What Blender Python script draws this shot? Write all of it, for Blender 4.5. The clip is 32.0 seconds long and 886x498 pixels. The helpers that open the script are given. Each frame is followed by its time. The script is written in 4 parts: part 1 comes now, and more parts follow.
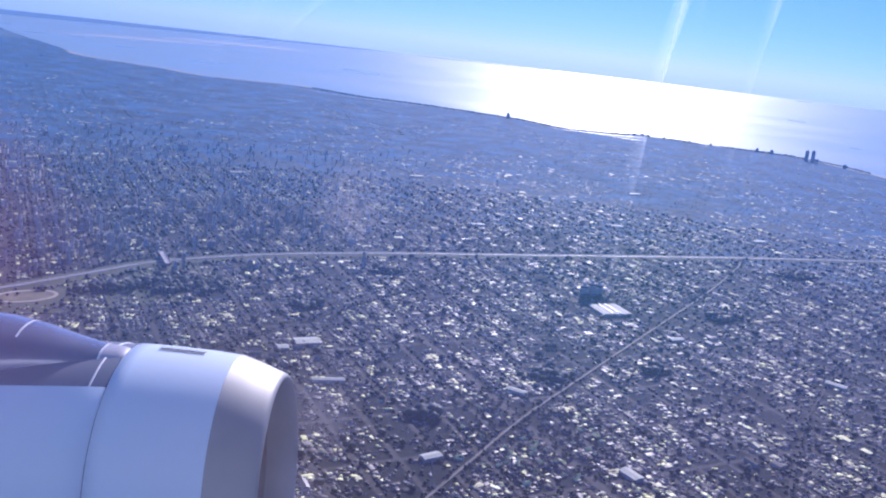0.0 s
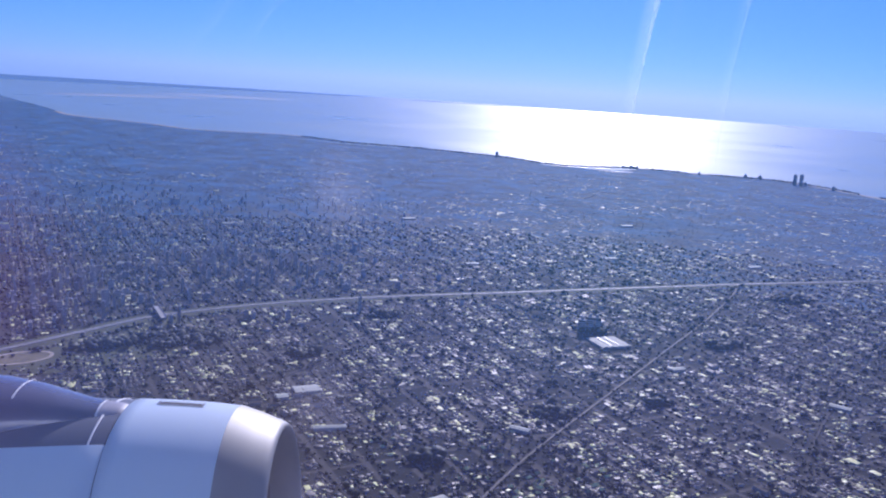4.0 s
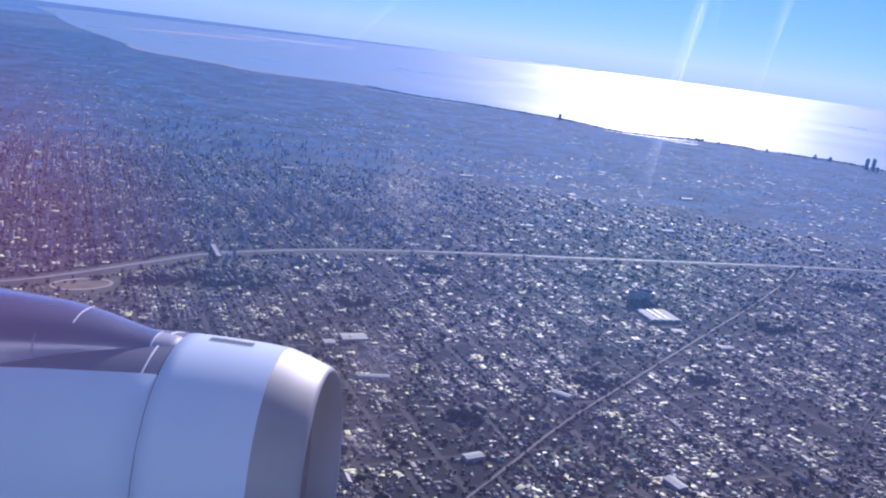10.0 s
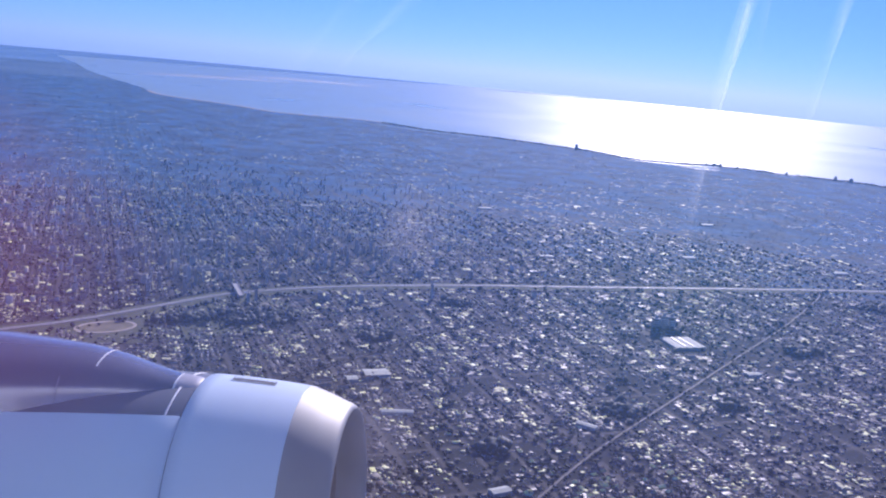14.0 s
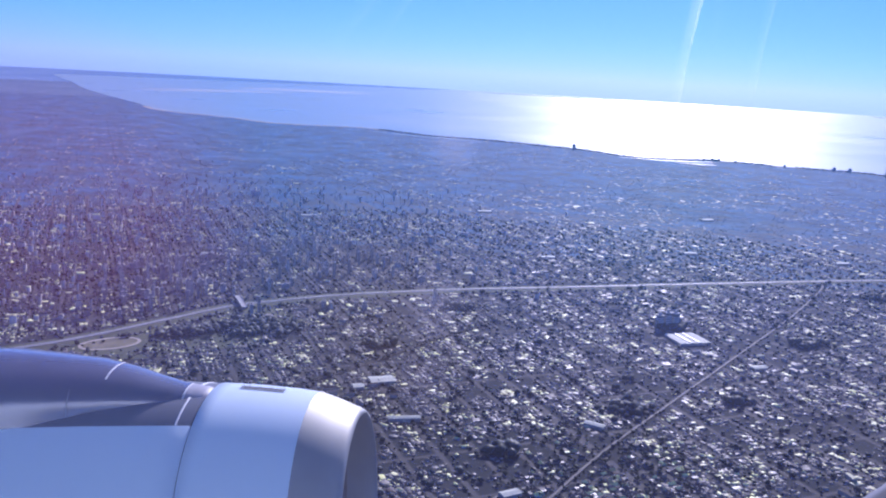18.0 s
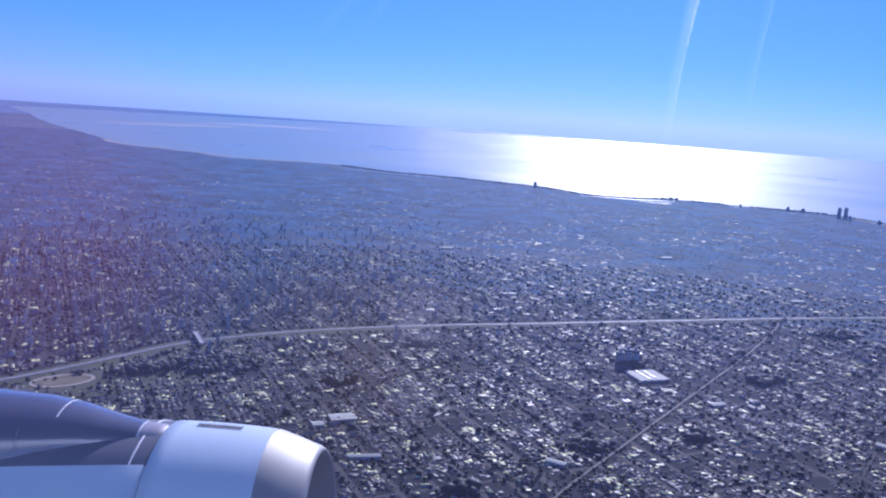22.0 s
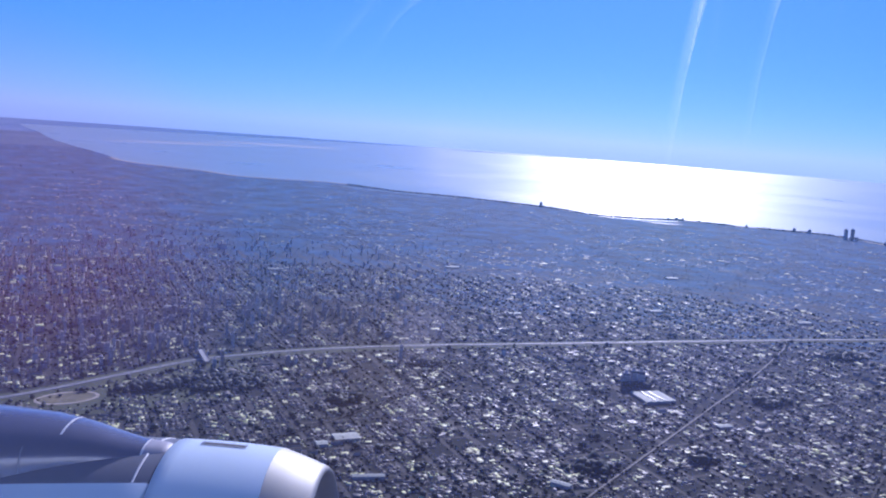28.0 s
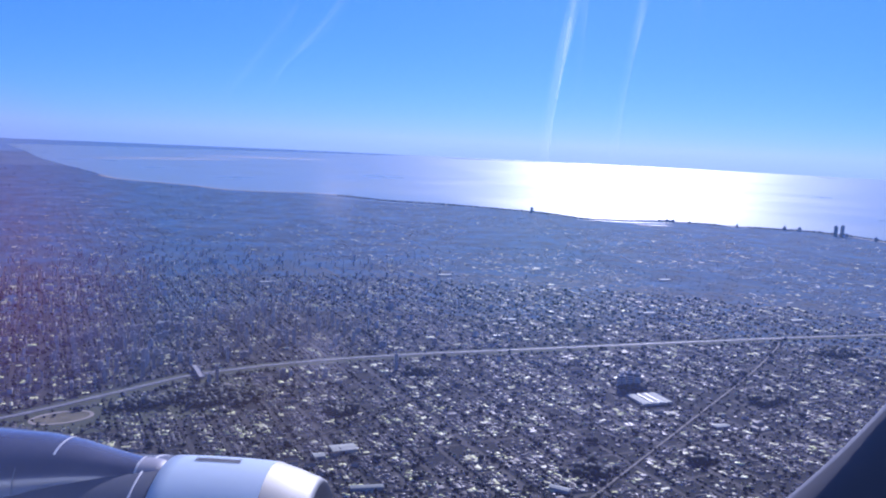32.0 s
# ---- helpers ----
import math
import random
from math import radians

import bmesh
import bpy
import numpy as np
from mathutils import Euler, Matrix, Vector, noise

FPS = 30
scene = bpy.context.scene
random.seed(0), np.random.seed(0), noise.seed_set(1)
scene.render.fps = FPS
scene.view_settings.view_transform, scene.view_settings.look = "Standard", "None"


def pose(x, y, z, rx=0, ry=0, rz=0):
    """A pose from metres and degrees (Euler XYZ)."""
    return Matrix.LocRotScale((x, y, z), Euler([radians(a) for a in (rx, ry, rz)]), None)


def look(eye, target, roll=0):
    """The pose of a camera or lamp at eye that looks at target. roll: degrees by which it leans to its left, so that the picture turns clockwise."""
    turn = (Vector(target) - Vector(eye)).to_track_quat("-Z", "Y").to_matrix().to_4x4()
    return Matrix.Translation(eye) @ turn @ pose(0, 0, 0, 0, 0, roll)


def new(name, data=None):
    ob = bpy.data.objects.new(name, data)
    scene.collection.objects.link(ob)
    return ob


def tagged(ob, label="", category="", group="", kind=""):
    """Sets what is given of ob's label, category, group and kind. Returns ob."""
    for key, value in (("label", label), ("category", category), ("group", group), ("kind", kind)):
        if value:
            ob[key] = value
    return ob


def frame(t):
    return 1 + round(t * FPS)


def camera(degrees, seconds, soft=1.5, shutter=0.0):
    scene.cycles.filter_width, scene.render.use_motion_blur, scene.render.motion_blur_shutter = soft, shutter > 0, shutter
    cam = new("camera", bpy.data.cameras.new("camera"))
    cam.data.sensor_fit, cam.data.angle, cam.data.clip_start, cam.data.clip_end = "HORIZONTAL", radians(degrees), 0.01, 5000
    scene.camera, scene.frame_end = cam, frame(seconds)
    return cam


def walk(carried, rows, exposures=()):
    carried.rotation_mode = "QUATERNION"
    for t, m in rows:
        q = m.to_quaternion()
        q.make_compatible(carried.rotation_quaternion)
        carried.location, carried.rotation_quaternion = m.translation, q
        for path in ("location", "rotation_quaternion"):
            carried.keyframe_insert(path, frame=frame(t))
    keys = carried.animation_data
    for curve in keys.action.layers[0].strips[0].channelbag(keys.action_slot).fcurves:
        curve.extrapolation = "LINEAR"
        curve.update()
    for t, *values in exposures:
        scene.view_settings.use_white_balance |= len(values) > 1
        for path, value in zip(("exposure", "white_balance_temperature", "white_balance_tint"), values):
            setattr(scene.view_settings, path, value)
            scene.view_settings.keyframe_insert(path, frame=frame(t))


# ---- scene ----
# One plan: x runs along the flight, y out over the city to the sea, z up. The aircraft is true
# to size; the land below is laid out at one fifth of its size.
cam = camera(55, 32.0, soft=2.1)
ROWS = (
    (0, 0.001, 0.084, 99.940, 76.16, -6.43, -3.54),
    (0.5, 0.001, 0.072, 99.937, 76.11, -6.54, -3.43),
    (1, -0.001, 0.073, 99.931, 76.23, -6.36, -3.36),
    (1.5, 0.003, 0.080, 99.931, 76.50, -5.08, -3.42),
    (2, 0.003, 0.090, 99.927, 77.54, -4.03, -4.01),
    (2.5, -0.001, 0.104, 99.920, 78.04, -3.42, -4.32),
    (3, -0.003, 0.098, 99.921, 78.60, -3.57, -4.46),
    (3.5, -0.001, 0.090, 99.923, 78.97, -3.73, -4.49),
    (5.5, 0.012, 0.081, 99.940, 79.00, -3.88, -4.52),
    (6, 0.011, 0.105, 99.938, 78.84, -3.03, -6.16),
    (6.5, 0.008, 0.095, 99.941, 78.59, -3.69, -5.24),
    (7, 0.008, 0.089, 99.940, 78.44, -4.30, -4.69),
    (7.5, -0.002, 0.046, 99.942, 74.75, -6.64, -2.99),
    (8, 0.002, 0.070, 99.942, 73.42, -6.74, -2.12),
    (8.5, 0.003, 0.074, 99.945, 74.15, -7.64, -1.49),
    (9, -0.001, 0.063, 99.945, 74.58, -7.64, -1.45),
    (9.5, 0.001, 0.061, 99.944, 75.14, -7.21, -1.05),
    (10, 0.001, 0.055, 99.942, 75.72, -7.17, -0.02),
    (10.5, 0.001, 0.052, 99.941, 76.10, -6.84, 0.02),
    (11, 0.006, 0.065, 99.940, 76.53, -5.89, 0.77),
    (11.5, 0.006, 0.053, 99.940, 76.85, -5.08, 0.65),
    (12, 0.007, 0.067, 99.940, 77.10, -4.53, 0.70),
    (12.5, 0.005, 0.075, 99.940, 77.55, -4.60, 1.03),
    (13, 0.008, 0.087, 99.939, 78.05, -4.45, 1.19),
    (13.5, 0.009, 0.073, 99.940, 77.83, -4.48, 1.47),
    (14, 0.003, 0.082, 99.938, 77.86, -5.29, 0.93),
    (14.5, 0.008, 0.071, 99.938, 78.16, -5.08, 0.68),
    (16.5, 0.013, 0.053, 99.937, 78.58, -4.71, 0.74),
    (17, 0.011, 0.050, 99.929, 78.44, -4.38, 0.77),
    (17.5, 0.012, 0.036, 99.931, 78.51, -4.93, 1.20),
    (18, -0.005, 0.029, 99.923, 78.20, -3.25, 0.58),
    (18.5, 0.012, 0.029, 99.926, 78.02, -2.91, -0.04),
    (19, 0.008, 0.011, 99.920, 77.37, -1.99, -0.39),
    (19.5, 0.009, 0.010, 99.923, 77.80, -2.28, -0.46),
    (20, 0.015, 0.029, 99.921, 78.19, -1.80, -0.55),
    (20.5, 0.002, 0.021, 99.918, 78.59, -1.88, -0.39),
    (21, 0.003, 0.039, 99.915, 78.94, -1.06, -1.45),
    (21.5, -0.004, 0.051, 99.913, 80.09, -2.94, -0.79),
    (22, -0.010, 0.042, 99.913, 80.80, -4.04, -1.89),
    (22.5, -0.015, 0.040, 99.909, 81.89, -5.66, -1.80),
    (23, -0.019, 0.038, 99.907, 81.75, -4.95, -1.70),
    (23.5, -0.018, 0.030, 99.909, 81.77, -5.37, -1.11),
    (24, -0.015, 0.039, 99.909, 82.10, -4.62, -1.41),
    (24.5, -0.012, 0.031, 99.912, 82.04, -4.69, -1.49),
    (25, -0.008, 0.035, 99.913, 82.12, -4.42, -1.55),
    (25.5, -0.007, 0.037, 99.912, 82.30, -4.68, -1.50),
    (27.5, -0.009, 0.044, 99.910, 82.18, -4.24, -1.57),
    (28, -0.010, 0.038, 99.912, 82.07, -4.28, -1.48),
    (28.5, -0.012, 0.034, 99.912, 82.01, -4.06, -1.66),
    (29, -0.005, 0.028, 99.912, 82.05, -3.90, -1.68),
    (29.5, -0.003, 0.028, 99.911, 82.14, -3.69, -1.94),
    (30, 0.008, 0.033, 99.915, 82.24, -3.64, -1.81),
    (30.5, 0.001, 0.021, 99.913, 82.32, -3.50, -1.94),
    (31, 0.013, 0.030, 99.917, 82.51, -3.10, -1.95),
    (31.5, 0.017, 0.012, 99.923, 82.49, -3.04, -2.07),
    (32, 0.017, 0.020, 99.921, 82.65, -2.73, -2.22),
)
walk(cam, [(r[0], pose(*r[1:])) for r in ROWS], exposures=[
    (0.0, 0.50, 4910, 33), (1.5, 0.48, 4910, 33), (3.0, 0.33, 4760, 32), (5.5, 0.00, 4830, 31), (7.0, 0.00, 4830, 32), (8.0, 0.35, 4900, 35), (10.0, 0.37, 4890, 34),
    (13.0, 0.37, 4990, 34), (17.0, 0.44, 4800, 34), (18.0, 0.50, 4740, 33), (20.0, 0.50, 4730, 33), (21.0, 0.38, 4640, 33), (22.5, 0.22, 4610, 32), (25.5, 0.22, 4610, 32), (32.0, 0.21, 4610, 32)])

# ---- sky and sun ----
FILM_LO, FILM_HI = 0.078, 0.112        # how much of the sun's light the scratched window scatters
SUN_EL, SUN_AZ = 28.0, 15.0          # height, and turn to the right of +y
world = bpy.data.worlds.new("sky")
scene.world = world
world.use_nodes = True
wn = world.node_tree
sky = wn.nodes.new("ShaderNodeTexSky")
sky.sky_type = "NISHITA"
sky.sun_disc = False
sky.sun_elevation = radians(SUN_EL)
sky.sun_rotation = radians(SUN_AZ)
sky.altitude = 500
sky.air_density, sky.dust_density, sky.ozone_density = 0.6, 0.10, 8.0
wn.nodes["Background"].inputs["Strength"].default_value = 0.079
wtc = wn.nodes.new("ShaderNodeTexCoord")
wsep = wn.nodes.new("ShaderNodeSeparateXYZ")
wn.links.new(wtc.outputs["Generated"], wsep.inputs["Vector"])
low = wn.nodes.new("ShaderNodeValToRGB")          # sea haze dulls the lowest part of the sky
low.color_ramp.elements[0].position, low.color_ramp.elements[0].color = 0.0, (0.76, 0.70, 0.80, 1)
low.color_ramp.elements[1].position, low.color_ramp.elements[1].color = 0.18, (1.0, 1.0, 1.0, 1)
wn.links.new(wsep.outputs["Z"], low.inputs["Fac"])
dull = wn.nodes.new("ShaderNodeMix")
dull.data_type, dull.blend_type = "RGBA", "MULTIPLY"
dull.inputs["Factor"].default_value = 1.0
wn.links.new(sky.outputs["Color"], dull.inputs["A"])
wn.links.new(low.outputs["Color"], dull.inputs["B"])
wn.links.new(dull.outputs["Result"], wn.nodes["Background"].inputs["Color"])

sun_data = bpy.data.lights.new("sun", "SUN")
sun_data.energy, sun_data.angle, sun_data.color = 4.0, radians(0.5), (1.0, 0.84, 0.62)
sun = new("sun", sun_data)
d = Vector((math.sin(radians(SUN_AZ)) * math.cos(radians(SUN_EL)), math.cos(radians(SUN_AZ)) * math.cos(radians(SUN_EL)), math.sin(radians(SUN_EL))))
sun.matrix_world = look(d * 900, (0, 0, 0))


# ---- materials ----
def mat(name, colour, rough=0.6, metal=0.0, spec=0.5):
    m = bpy.data.materials.new(name)
    m.use_nodes = True
    b = m.node_tree.nodes["Principled BSDF"]
    b.inputs["Base Color"].default_value = (*colour, 1)
    b.inputs["Roughness"].default_value = rough
    b.inputs["Metallic"].default_value = metal
    b.inputs["Specular IOR Level"].default_value = spec
    return m


def node(m, kind, **values):
    n = m.node_tree.nodes.new(kind)
    for k, v in values.items():
        n.inputs[k].default_value = v
    return n


def link(m, a, b):
    m.node_tree.links.new(a, b)


def ramp(m, fac, stops, interp="LINEAR"):
    r = m.node_tree.nodes.new("ShaderNodeValToRGB")
    r.color_ramp.interpolation = interp
    e = r.color_ramp.elements
    while len(e) < len(stops):
        e.new(0.5)
    for el, (p, c) in zip(e, stops):
        el.position, el.color = p, (*c, 1)
    link(m, fac, r.inputs["Fac"])
    return r.outputs["Color"]


def mottled(name, stops, scale, rough=0.6, metal=0.0, spec=0.5, bump=0.0, detail=6.0, fine=0.0, where="Object"):
    """A surface whose colour wanders between the stops at one scale, and more finely at another."""
    m = mat(name, stops[0][1], rough, metal, spec)
    b = m.node_tree.nodes["Principled BSDF"]
    tc = node(m, "ShaderNodeTexCoord")
    n = node(m, "ShaderNodeTexNoise", Scale=scale, Detail=detail, Roughness=0.6)
    link(m, tc.outputs[where], n.inputs["Vector"])
    c = ramp(m, n.outputs["Fac"], stops)
    if fine:
        n2 = node(m, "ShaderNodeTexNoise", Scale=fine, Detail=3.0)
        link(m, tc.outputs[where], n2.inputs["Vector"])
        mix = m.node_tree.nodes.new("ShaderNodeMix")
        mix.data_type, mix.blend_type = "RGBA", "OVERLAY"
        mix.inputs["Factor"].default_value = 0.45
        link(m, c, mix.inputs["A"])
        link(m, n2.outputs["Fac"], mix.inputs["B"])
        c = mix.outputs["Result"]
    link(m, c, b.inputs["Base Color"])
    if bump:
        bp = node(m, "ShaderNodeBump", Strength=0.4, Distance=bump)
        link(m, n.outputs["Fac"], bp.inputs["Height"])
        link(m, bp.outputs["Normal"], b.inputs["Normal"])
    return m


def islands(name, stops, rough=(0.4, 0.4), spec=0.5, interp="CONSTANT", grain=3.0, quarters=0.0):
    """One colour a piece, picked by chance, with some grain on it."""
    m = mat(name, stops[0][1], rough[0], 0.0, spec)
    b = m.node_tree.nodes["Principled BSDF"]
    g = m.node_tree.nodes.new("ShaderNodeNewGeometry")
    tc = node(m, "ShaderNodeTexCoord")
    pick = g.outputs["Random Per Island"]
    if quarters:            # some quarters of the town have brighter roofs than others
        q = node(m, "ShaderNodeTexNoise", Scale=quarters, Detail=3.0)
        link(m, tc.outputs["Object"], q.inputs["Vector"])
        shift = node(m, "ShaderNodeMath")
        shift.operation = "MULTIPLY_ADD"
        shift.inputs[1].default_value, shift.inputs[2].default_value = 1.9, -0.90
        link(m, q.outputs["Fac"], shift.inputs[0])
        both = node(m, "ShaderNodeMath")
        both.operation, both.use_clamp = "ADD", True
        link(m, pick, both.inputs[0])
        link(m, shift.outputs[0], both.inputs[1])
        pick = both.outputs[0]
    c = ramp(m, pick, stops, interp)
    n = node(m, "ShaderNodeTexNoise", Scale=grain, Detail=3.0)
    link(m, tc.outputs["Object"], n.inputs["Vector"])
    mix = m.node_tree.nodes.new("ShaderNodeMix")
    mix.data_type, mix.blend_type = "RGBA", "OVERLAY"
    mix.inputs["Factor"].default_value = 0.5
    link(m, c, mix.inputs["A"])
    link(m, n.outputs["Fac"], mix.inputs["B"])
    link(m, mix.outputs["Result"], b.inputs["Base Color"])
    mr = node(m, "ShaderNodeMapRange")
    mr.inputs["To Min"].default_value, mr.inputs["To Max"].default_value = rough
    w = node(m, "ShaderNodeTexWhiteNoise")
    w.noise_dimensions = "1D"
    link(m, g.outputs["Random Per Island"], w.inputs["W"])
    link(m, w.outputs["Value"], mr.inputs["Value"])
    link(m, mr.outputs["Result"], b.inputs["Roughness"])
    return m


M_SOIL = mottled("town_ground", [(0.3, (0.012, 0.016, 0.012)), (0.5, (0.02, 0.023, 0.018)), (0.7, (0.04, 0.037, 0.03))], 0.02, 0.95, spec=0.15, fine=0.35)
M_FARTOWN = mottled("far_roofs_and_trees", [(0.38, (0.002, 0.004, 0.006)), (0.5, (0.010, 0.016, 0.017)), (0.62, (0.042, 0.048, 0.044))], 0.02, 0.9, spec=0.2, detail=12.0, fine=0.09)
M_STREET = mottled("asphalt_street", [(0.3, (0.03, 0.03, 0.03)), (0.7, (0.06, 0.059, 0.057))], 0.05, 0.85, spec=0.3, fine=0.8)
M_AVENUE = mottled("worn_avenue", [(0.3, (0.05, 0.049, 0.046)), (0.7, (0.18, 0.17, 0.155))], 0.12, 0.75, spec=0.3, fine=1.2)
M_HIGHWAY = mottled("highway_concrete", [(0.3, (0.29, 0.285, 0.265)), (0.7, (0.40, 0.39, 0.36))], 0.05, 0.6, fine=0.6)
M_GRASS = mottled("dry_grass", [(0.3, (0.10, 0.10, 0.045)), (0.7, (0.22, 0.19, 0.10))], 0.15, 0.9, fine=1.0)
M_LAWN = mottled("park_grass", [(0.3, (0.035, 0.05, 0.02)), (0.7, (0.09, 0.10, 0.04))], 0.08, 0.9, fine=0.9)
M_SAND = mottled("beach_sand", [(0.3, (0.35, 0.30, 0.22)), (0.7, (0.5, 0.45, 0.36))], 0.05, 0.9)
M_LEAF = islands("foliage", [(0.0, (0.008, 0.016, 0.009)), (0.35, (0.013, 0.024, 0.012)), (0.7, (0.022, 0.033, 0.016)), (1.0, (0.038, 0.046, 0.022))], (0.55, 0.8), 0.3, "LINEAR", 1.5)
M_BARK = mat("bark", (0.10, 0.075, 0.055), 0.9)
# pale roofs; their brightest yellow-white stops also paint sun glints into the colour
M_ROOF = islands("house_roofs", [(0.0, (0.03, 0.028, 0.031)), (0.3, (0.06, 0.042, 0.037)), (0.45, (0.05, 0.047, 0.047)), (0.62, (0.085, 0.08, 0.074)), (0.78, (0.16, 0.145, 0.115)), (0.885, (0.48, 0.47, 0.22)), (0.93, (0.93, 0.93, 0.38))], (0.48, 0.85), 0.4, "CONSTANT", 1.2, 0.07)
M_ROOF_WIDE = islands("wide_glint_roofs", [(0.0, (0.05, 0.046, 0.046)), (0.25, (0.20, 0.18, 0.14)), (0.45, (0.60, 0.58, 0.29)), (0.72, (0.92, 0.90, 0.42))], (0.5, 0.8), 0.4, "CONSTANT", 1.5)
M_WALL = islands("house_walls", [(0.0, (0.30, 0.29, 0.27)), (0.3, (0.44, 0.43, 0.40)), (0.6, (0.26, 0.21, 0.19)), (0.8, (0.60, 0.59, 0.57))], (0.6, 0.85), 0.4, "CONSTANT", 2.0)
# far colours flattened as by distance haze; the brightest stop paints sun glints
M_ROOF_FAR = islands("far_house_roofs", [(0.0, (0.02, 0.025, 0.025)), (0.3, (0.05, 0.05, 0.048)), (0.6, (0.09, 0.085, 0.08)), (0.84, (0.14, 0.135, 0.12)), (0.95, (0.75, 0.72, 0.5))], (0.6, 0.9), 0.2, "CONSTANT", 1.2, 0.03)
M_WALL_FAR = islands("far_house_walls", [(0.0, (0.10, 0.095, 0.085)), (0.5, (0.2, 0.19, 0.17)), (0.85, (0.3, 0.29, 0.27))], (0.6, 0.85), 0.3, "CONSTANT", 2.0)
M_BLOCK = islands("apartment_walls", [(0.0, (0.40, 0.37, 0.34)), (0.3, (0.55, 0.52, 0.48)), (0.6, (0.45, 0.36, 0.30)), (0.8, (0.66, 0.64, 0.6))], (0.6, 0.85), 0.4, "CONSTANT", 2.0)
M_HALLROOF = mottled("pale_sheet_roof", [(0.3, (0.42, 0.44, 0.36)), (0.7, (0.55, 0.57, 0.46))], 0.3, 0.7, spec=0.3, fine=2.0)
M_CONCRETE = mottled("concrete", [(0.3, (0.33, 0.32, 0.30)), (0.7, (0.46, 0.45, 0.43))], 0.3, 0.8, fine=2.0)
M_GLASSDARK = mat("window_band", (0.07, 0.08, 0.09), 0.25, 0.0, 0.6)
M_PAINT = mottled("nacelle_white_paint", [(0.3, (0.74, 0.86, 0.92)), (0.7, (0.77, 0.88, 0.94))], 0.8, 0.36, spec=0.3)
M_LIP = mottled("bare_aluminium", [(0.3, (0.36, 0.36, 0.33)), (0.7, (0.41, 0.41, 0.37))], 2.5, 0.55, 0.3, spec=0.3)
M_PYLON = mottled("pylon_grey_paint", [(0.3, (0.25, 0.24, 0.26)), (0.7, (0.30, 0.29, 0.31))], 1.6, 0.26, 0.6, spec=0.6)
M_TIP = mottled("pylon_tip_paint", [(0.3, (0.36, 0.35, 0.38)), (0.7, (0.42, 0.41, 0.44))], 3.0, 0.5, spec=0.4)
M_APRON = mottled("dark_grey_panel", [(0.3, (0.14, 0.15, 0.17)), (0.7, (0.19, 0.20, 0.22))], 2.0, 0.5)
M_STRIPE = mat("white_seal", (0.82, 0.82, 0.80), 0.5)
# near-black that puts recess shade into the colour: vent, cowl gaps, fan backing
M_DARK = mat("recess_shade_black", (0.02, 0.02, 0.022), 0.7)
M_INLET = mottled("inlet_liner", [(0.3, (0.24, 0.215, 0.18)), (0.7, (0.32, 0.29, 0.25))], 3.0, 0.5, fine=60.0)
M_FAN = mat("fan_titanium", (0.18, 0.18, 0.2), 0.35, 0.9)
M_CABIN = mottled("cabin_panel", [(0.3, (0.60, 0.50, 0.38)), (0.7, (0.68, 0.57, 0.44))], 4.0, 0.6, fine=120.0)
M_GASKET = mat("window_surround", (0.17, 0.175, 0.21), 0.55)

b = M_PYLON.node_tree.nodes["Principled BSDF"]
b.inputs["Coat Weight"].default_value, b.inputs["Coat Roughness"].default_value = 0.5, 0.16

# blue sheen that paints distance haze on land, trees and far houses at a grazing view
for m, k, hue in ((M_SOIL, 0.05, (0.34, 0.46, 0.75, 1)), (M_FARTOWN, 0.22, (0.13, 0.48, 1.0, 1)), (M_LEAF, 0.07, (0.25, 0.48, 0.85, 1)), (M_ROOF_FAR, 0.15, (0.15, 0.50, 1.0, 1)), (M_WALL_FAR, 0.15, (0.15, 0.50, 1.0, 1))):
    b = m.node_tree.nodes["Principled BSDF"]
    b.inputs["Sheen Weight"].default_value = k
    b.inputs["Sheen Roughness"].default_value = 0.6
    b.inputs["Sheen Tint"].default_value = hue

# the painted haze is uneven over open ground and woods between the far roofs
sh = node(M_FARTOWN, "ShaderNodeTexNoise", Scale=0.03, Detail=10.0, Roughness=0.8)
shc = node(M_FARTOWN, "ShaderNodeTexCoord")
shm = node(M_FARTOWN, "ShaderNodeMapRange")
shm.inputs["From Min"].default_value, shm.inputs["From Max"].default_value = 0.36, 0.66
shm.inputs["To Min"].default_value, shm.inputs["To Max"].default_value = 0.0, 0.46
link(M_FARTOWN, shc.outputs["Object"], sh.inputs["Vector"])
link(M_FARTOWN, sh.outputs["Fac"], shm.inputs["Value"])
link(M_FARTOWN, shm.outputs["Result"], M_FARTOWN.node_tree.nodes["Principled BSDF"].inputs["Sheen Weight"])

# the sea: rough with wind waves, glittering under the sun
M_SEA = mat("muddy_sea_water", (0.32, 0.37, 0.27), 0.38, 0.0, 0.6)
tc = node(M_SEA, "ShaderNodeTexCoord")
sn = node(M_SEA, "ShaderNodeTexNoise", Scale=0.004, Detail=5.0)
link(M_SEA, tc.outputs["Object"], sn.inputs["Vector"])
sr = node(M_SEA, "ShaderNodeMapRange")
sr.inputs["From Min"].default_value, sr.inputs["From Max"].default_value = 0.3, 0.7
sr.inputs["To Min"].default_value, sr.inputs["To Max"].default_value = 0.27, 0.34
link(M_SEA, sn.outputs["Fac"], sr.inputs["Value"])
link(M_SEA, sr.outputs["Result"], M_SEA.node_tree.nodes["Principled BSDF"].inputs["Roughness"])
M_HAZELAND = mottled("haze_glow_far_land", [(0.35, (0.05, 0.075, 0.10)), (0.65, (0.09, 0.115, 0.13))], 0.003, 0.95, spec=0.1)
# blue emission paints the distance haze onto this land
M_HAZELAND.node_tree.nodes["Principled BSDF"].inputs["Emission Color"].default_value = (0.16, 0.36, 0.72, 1)
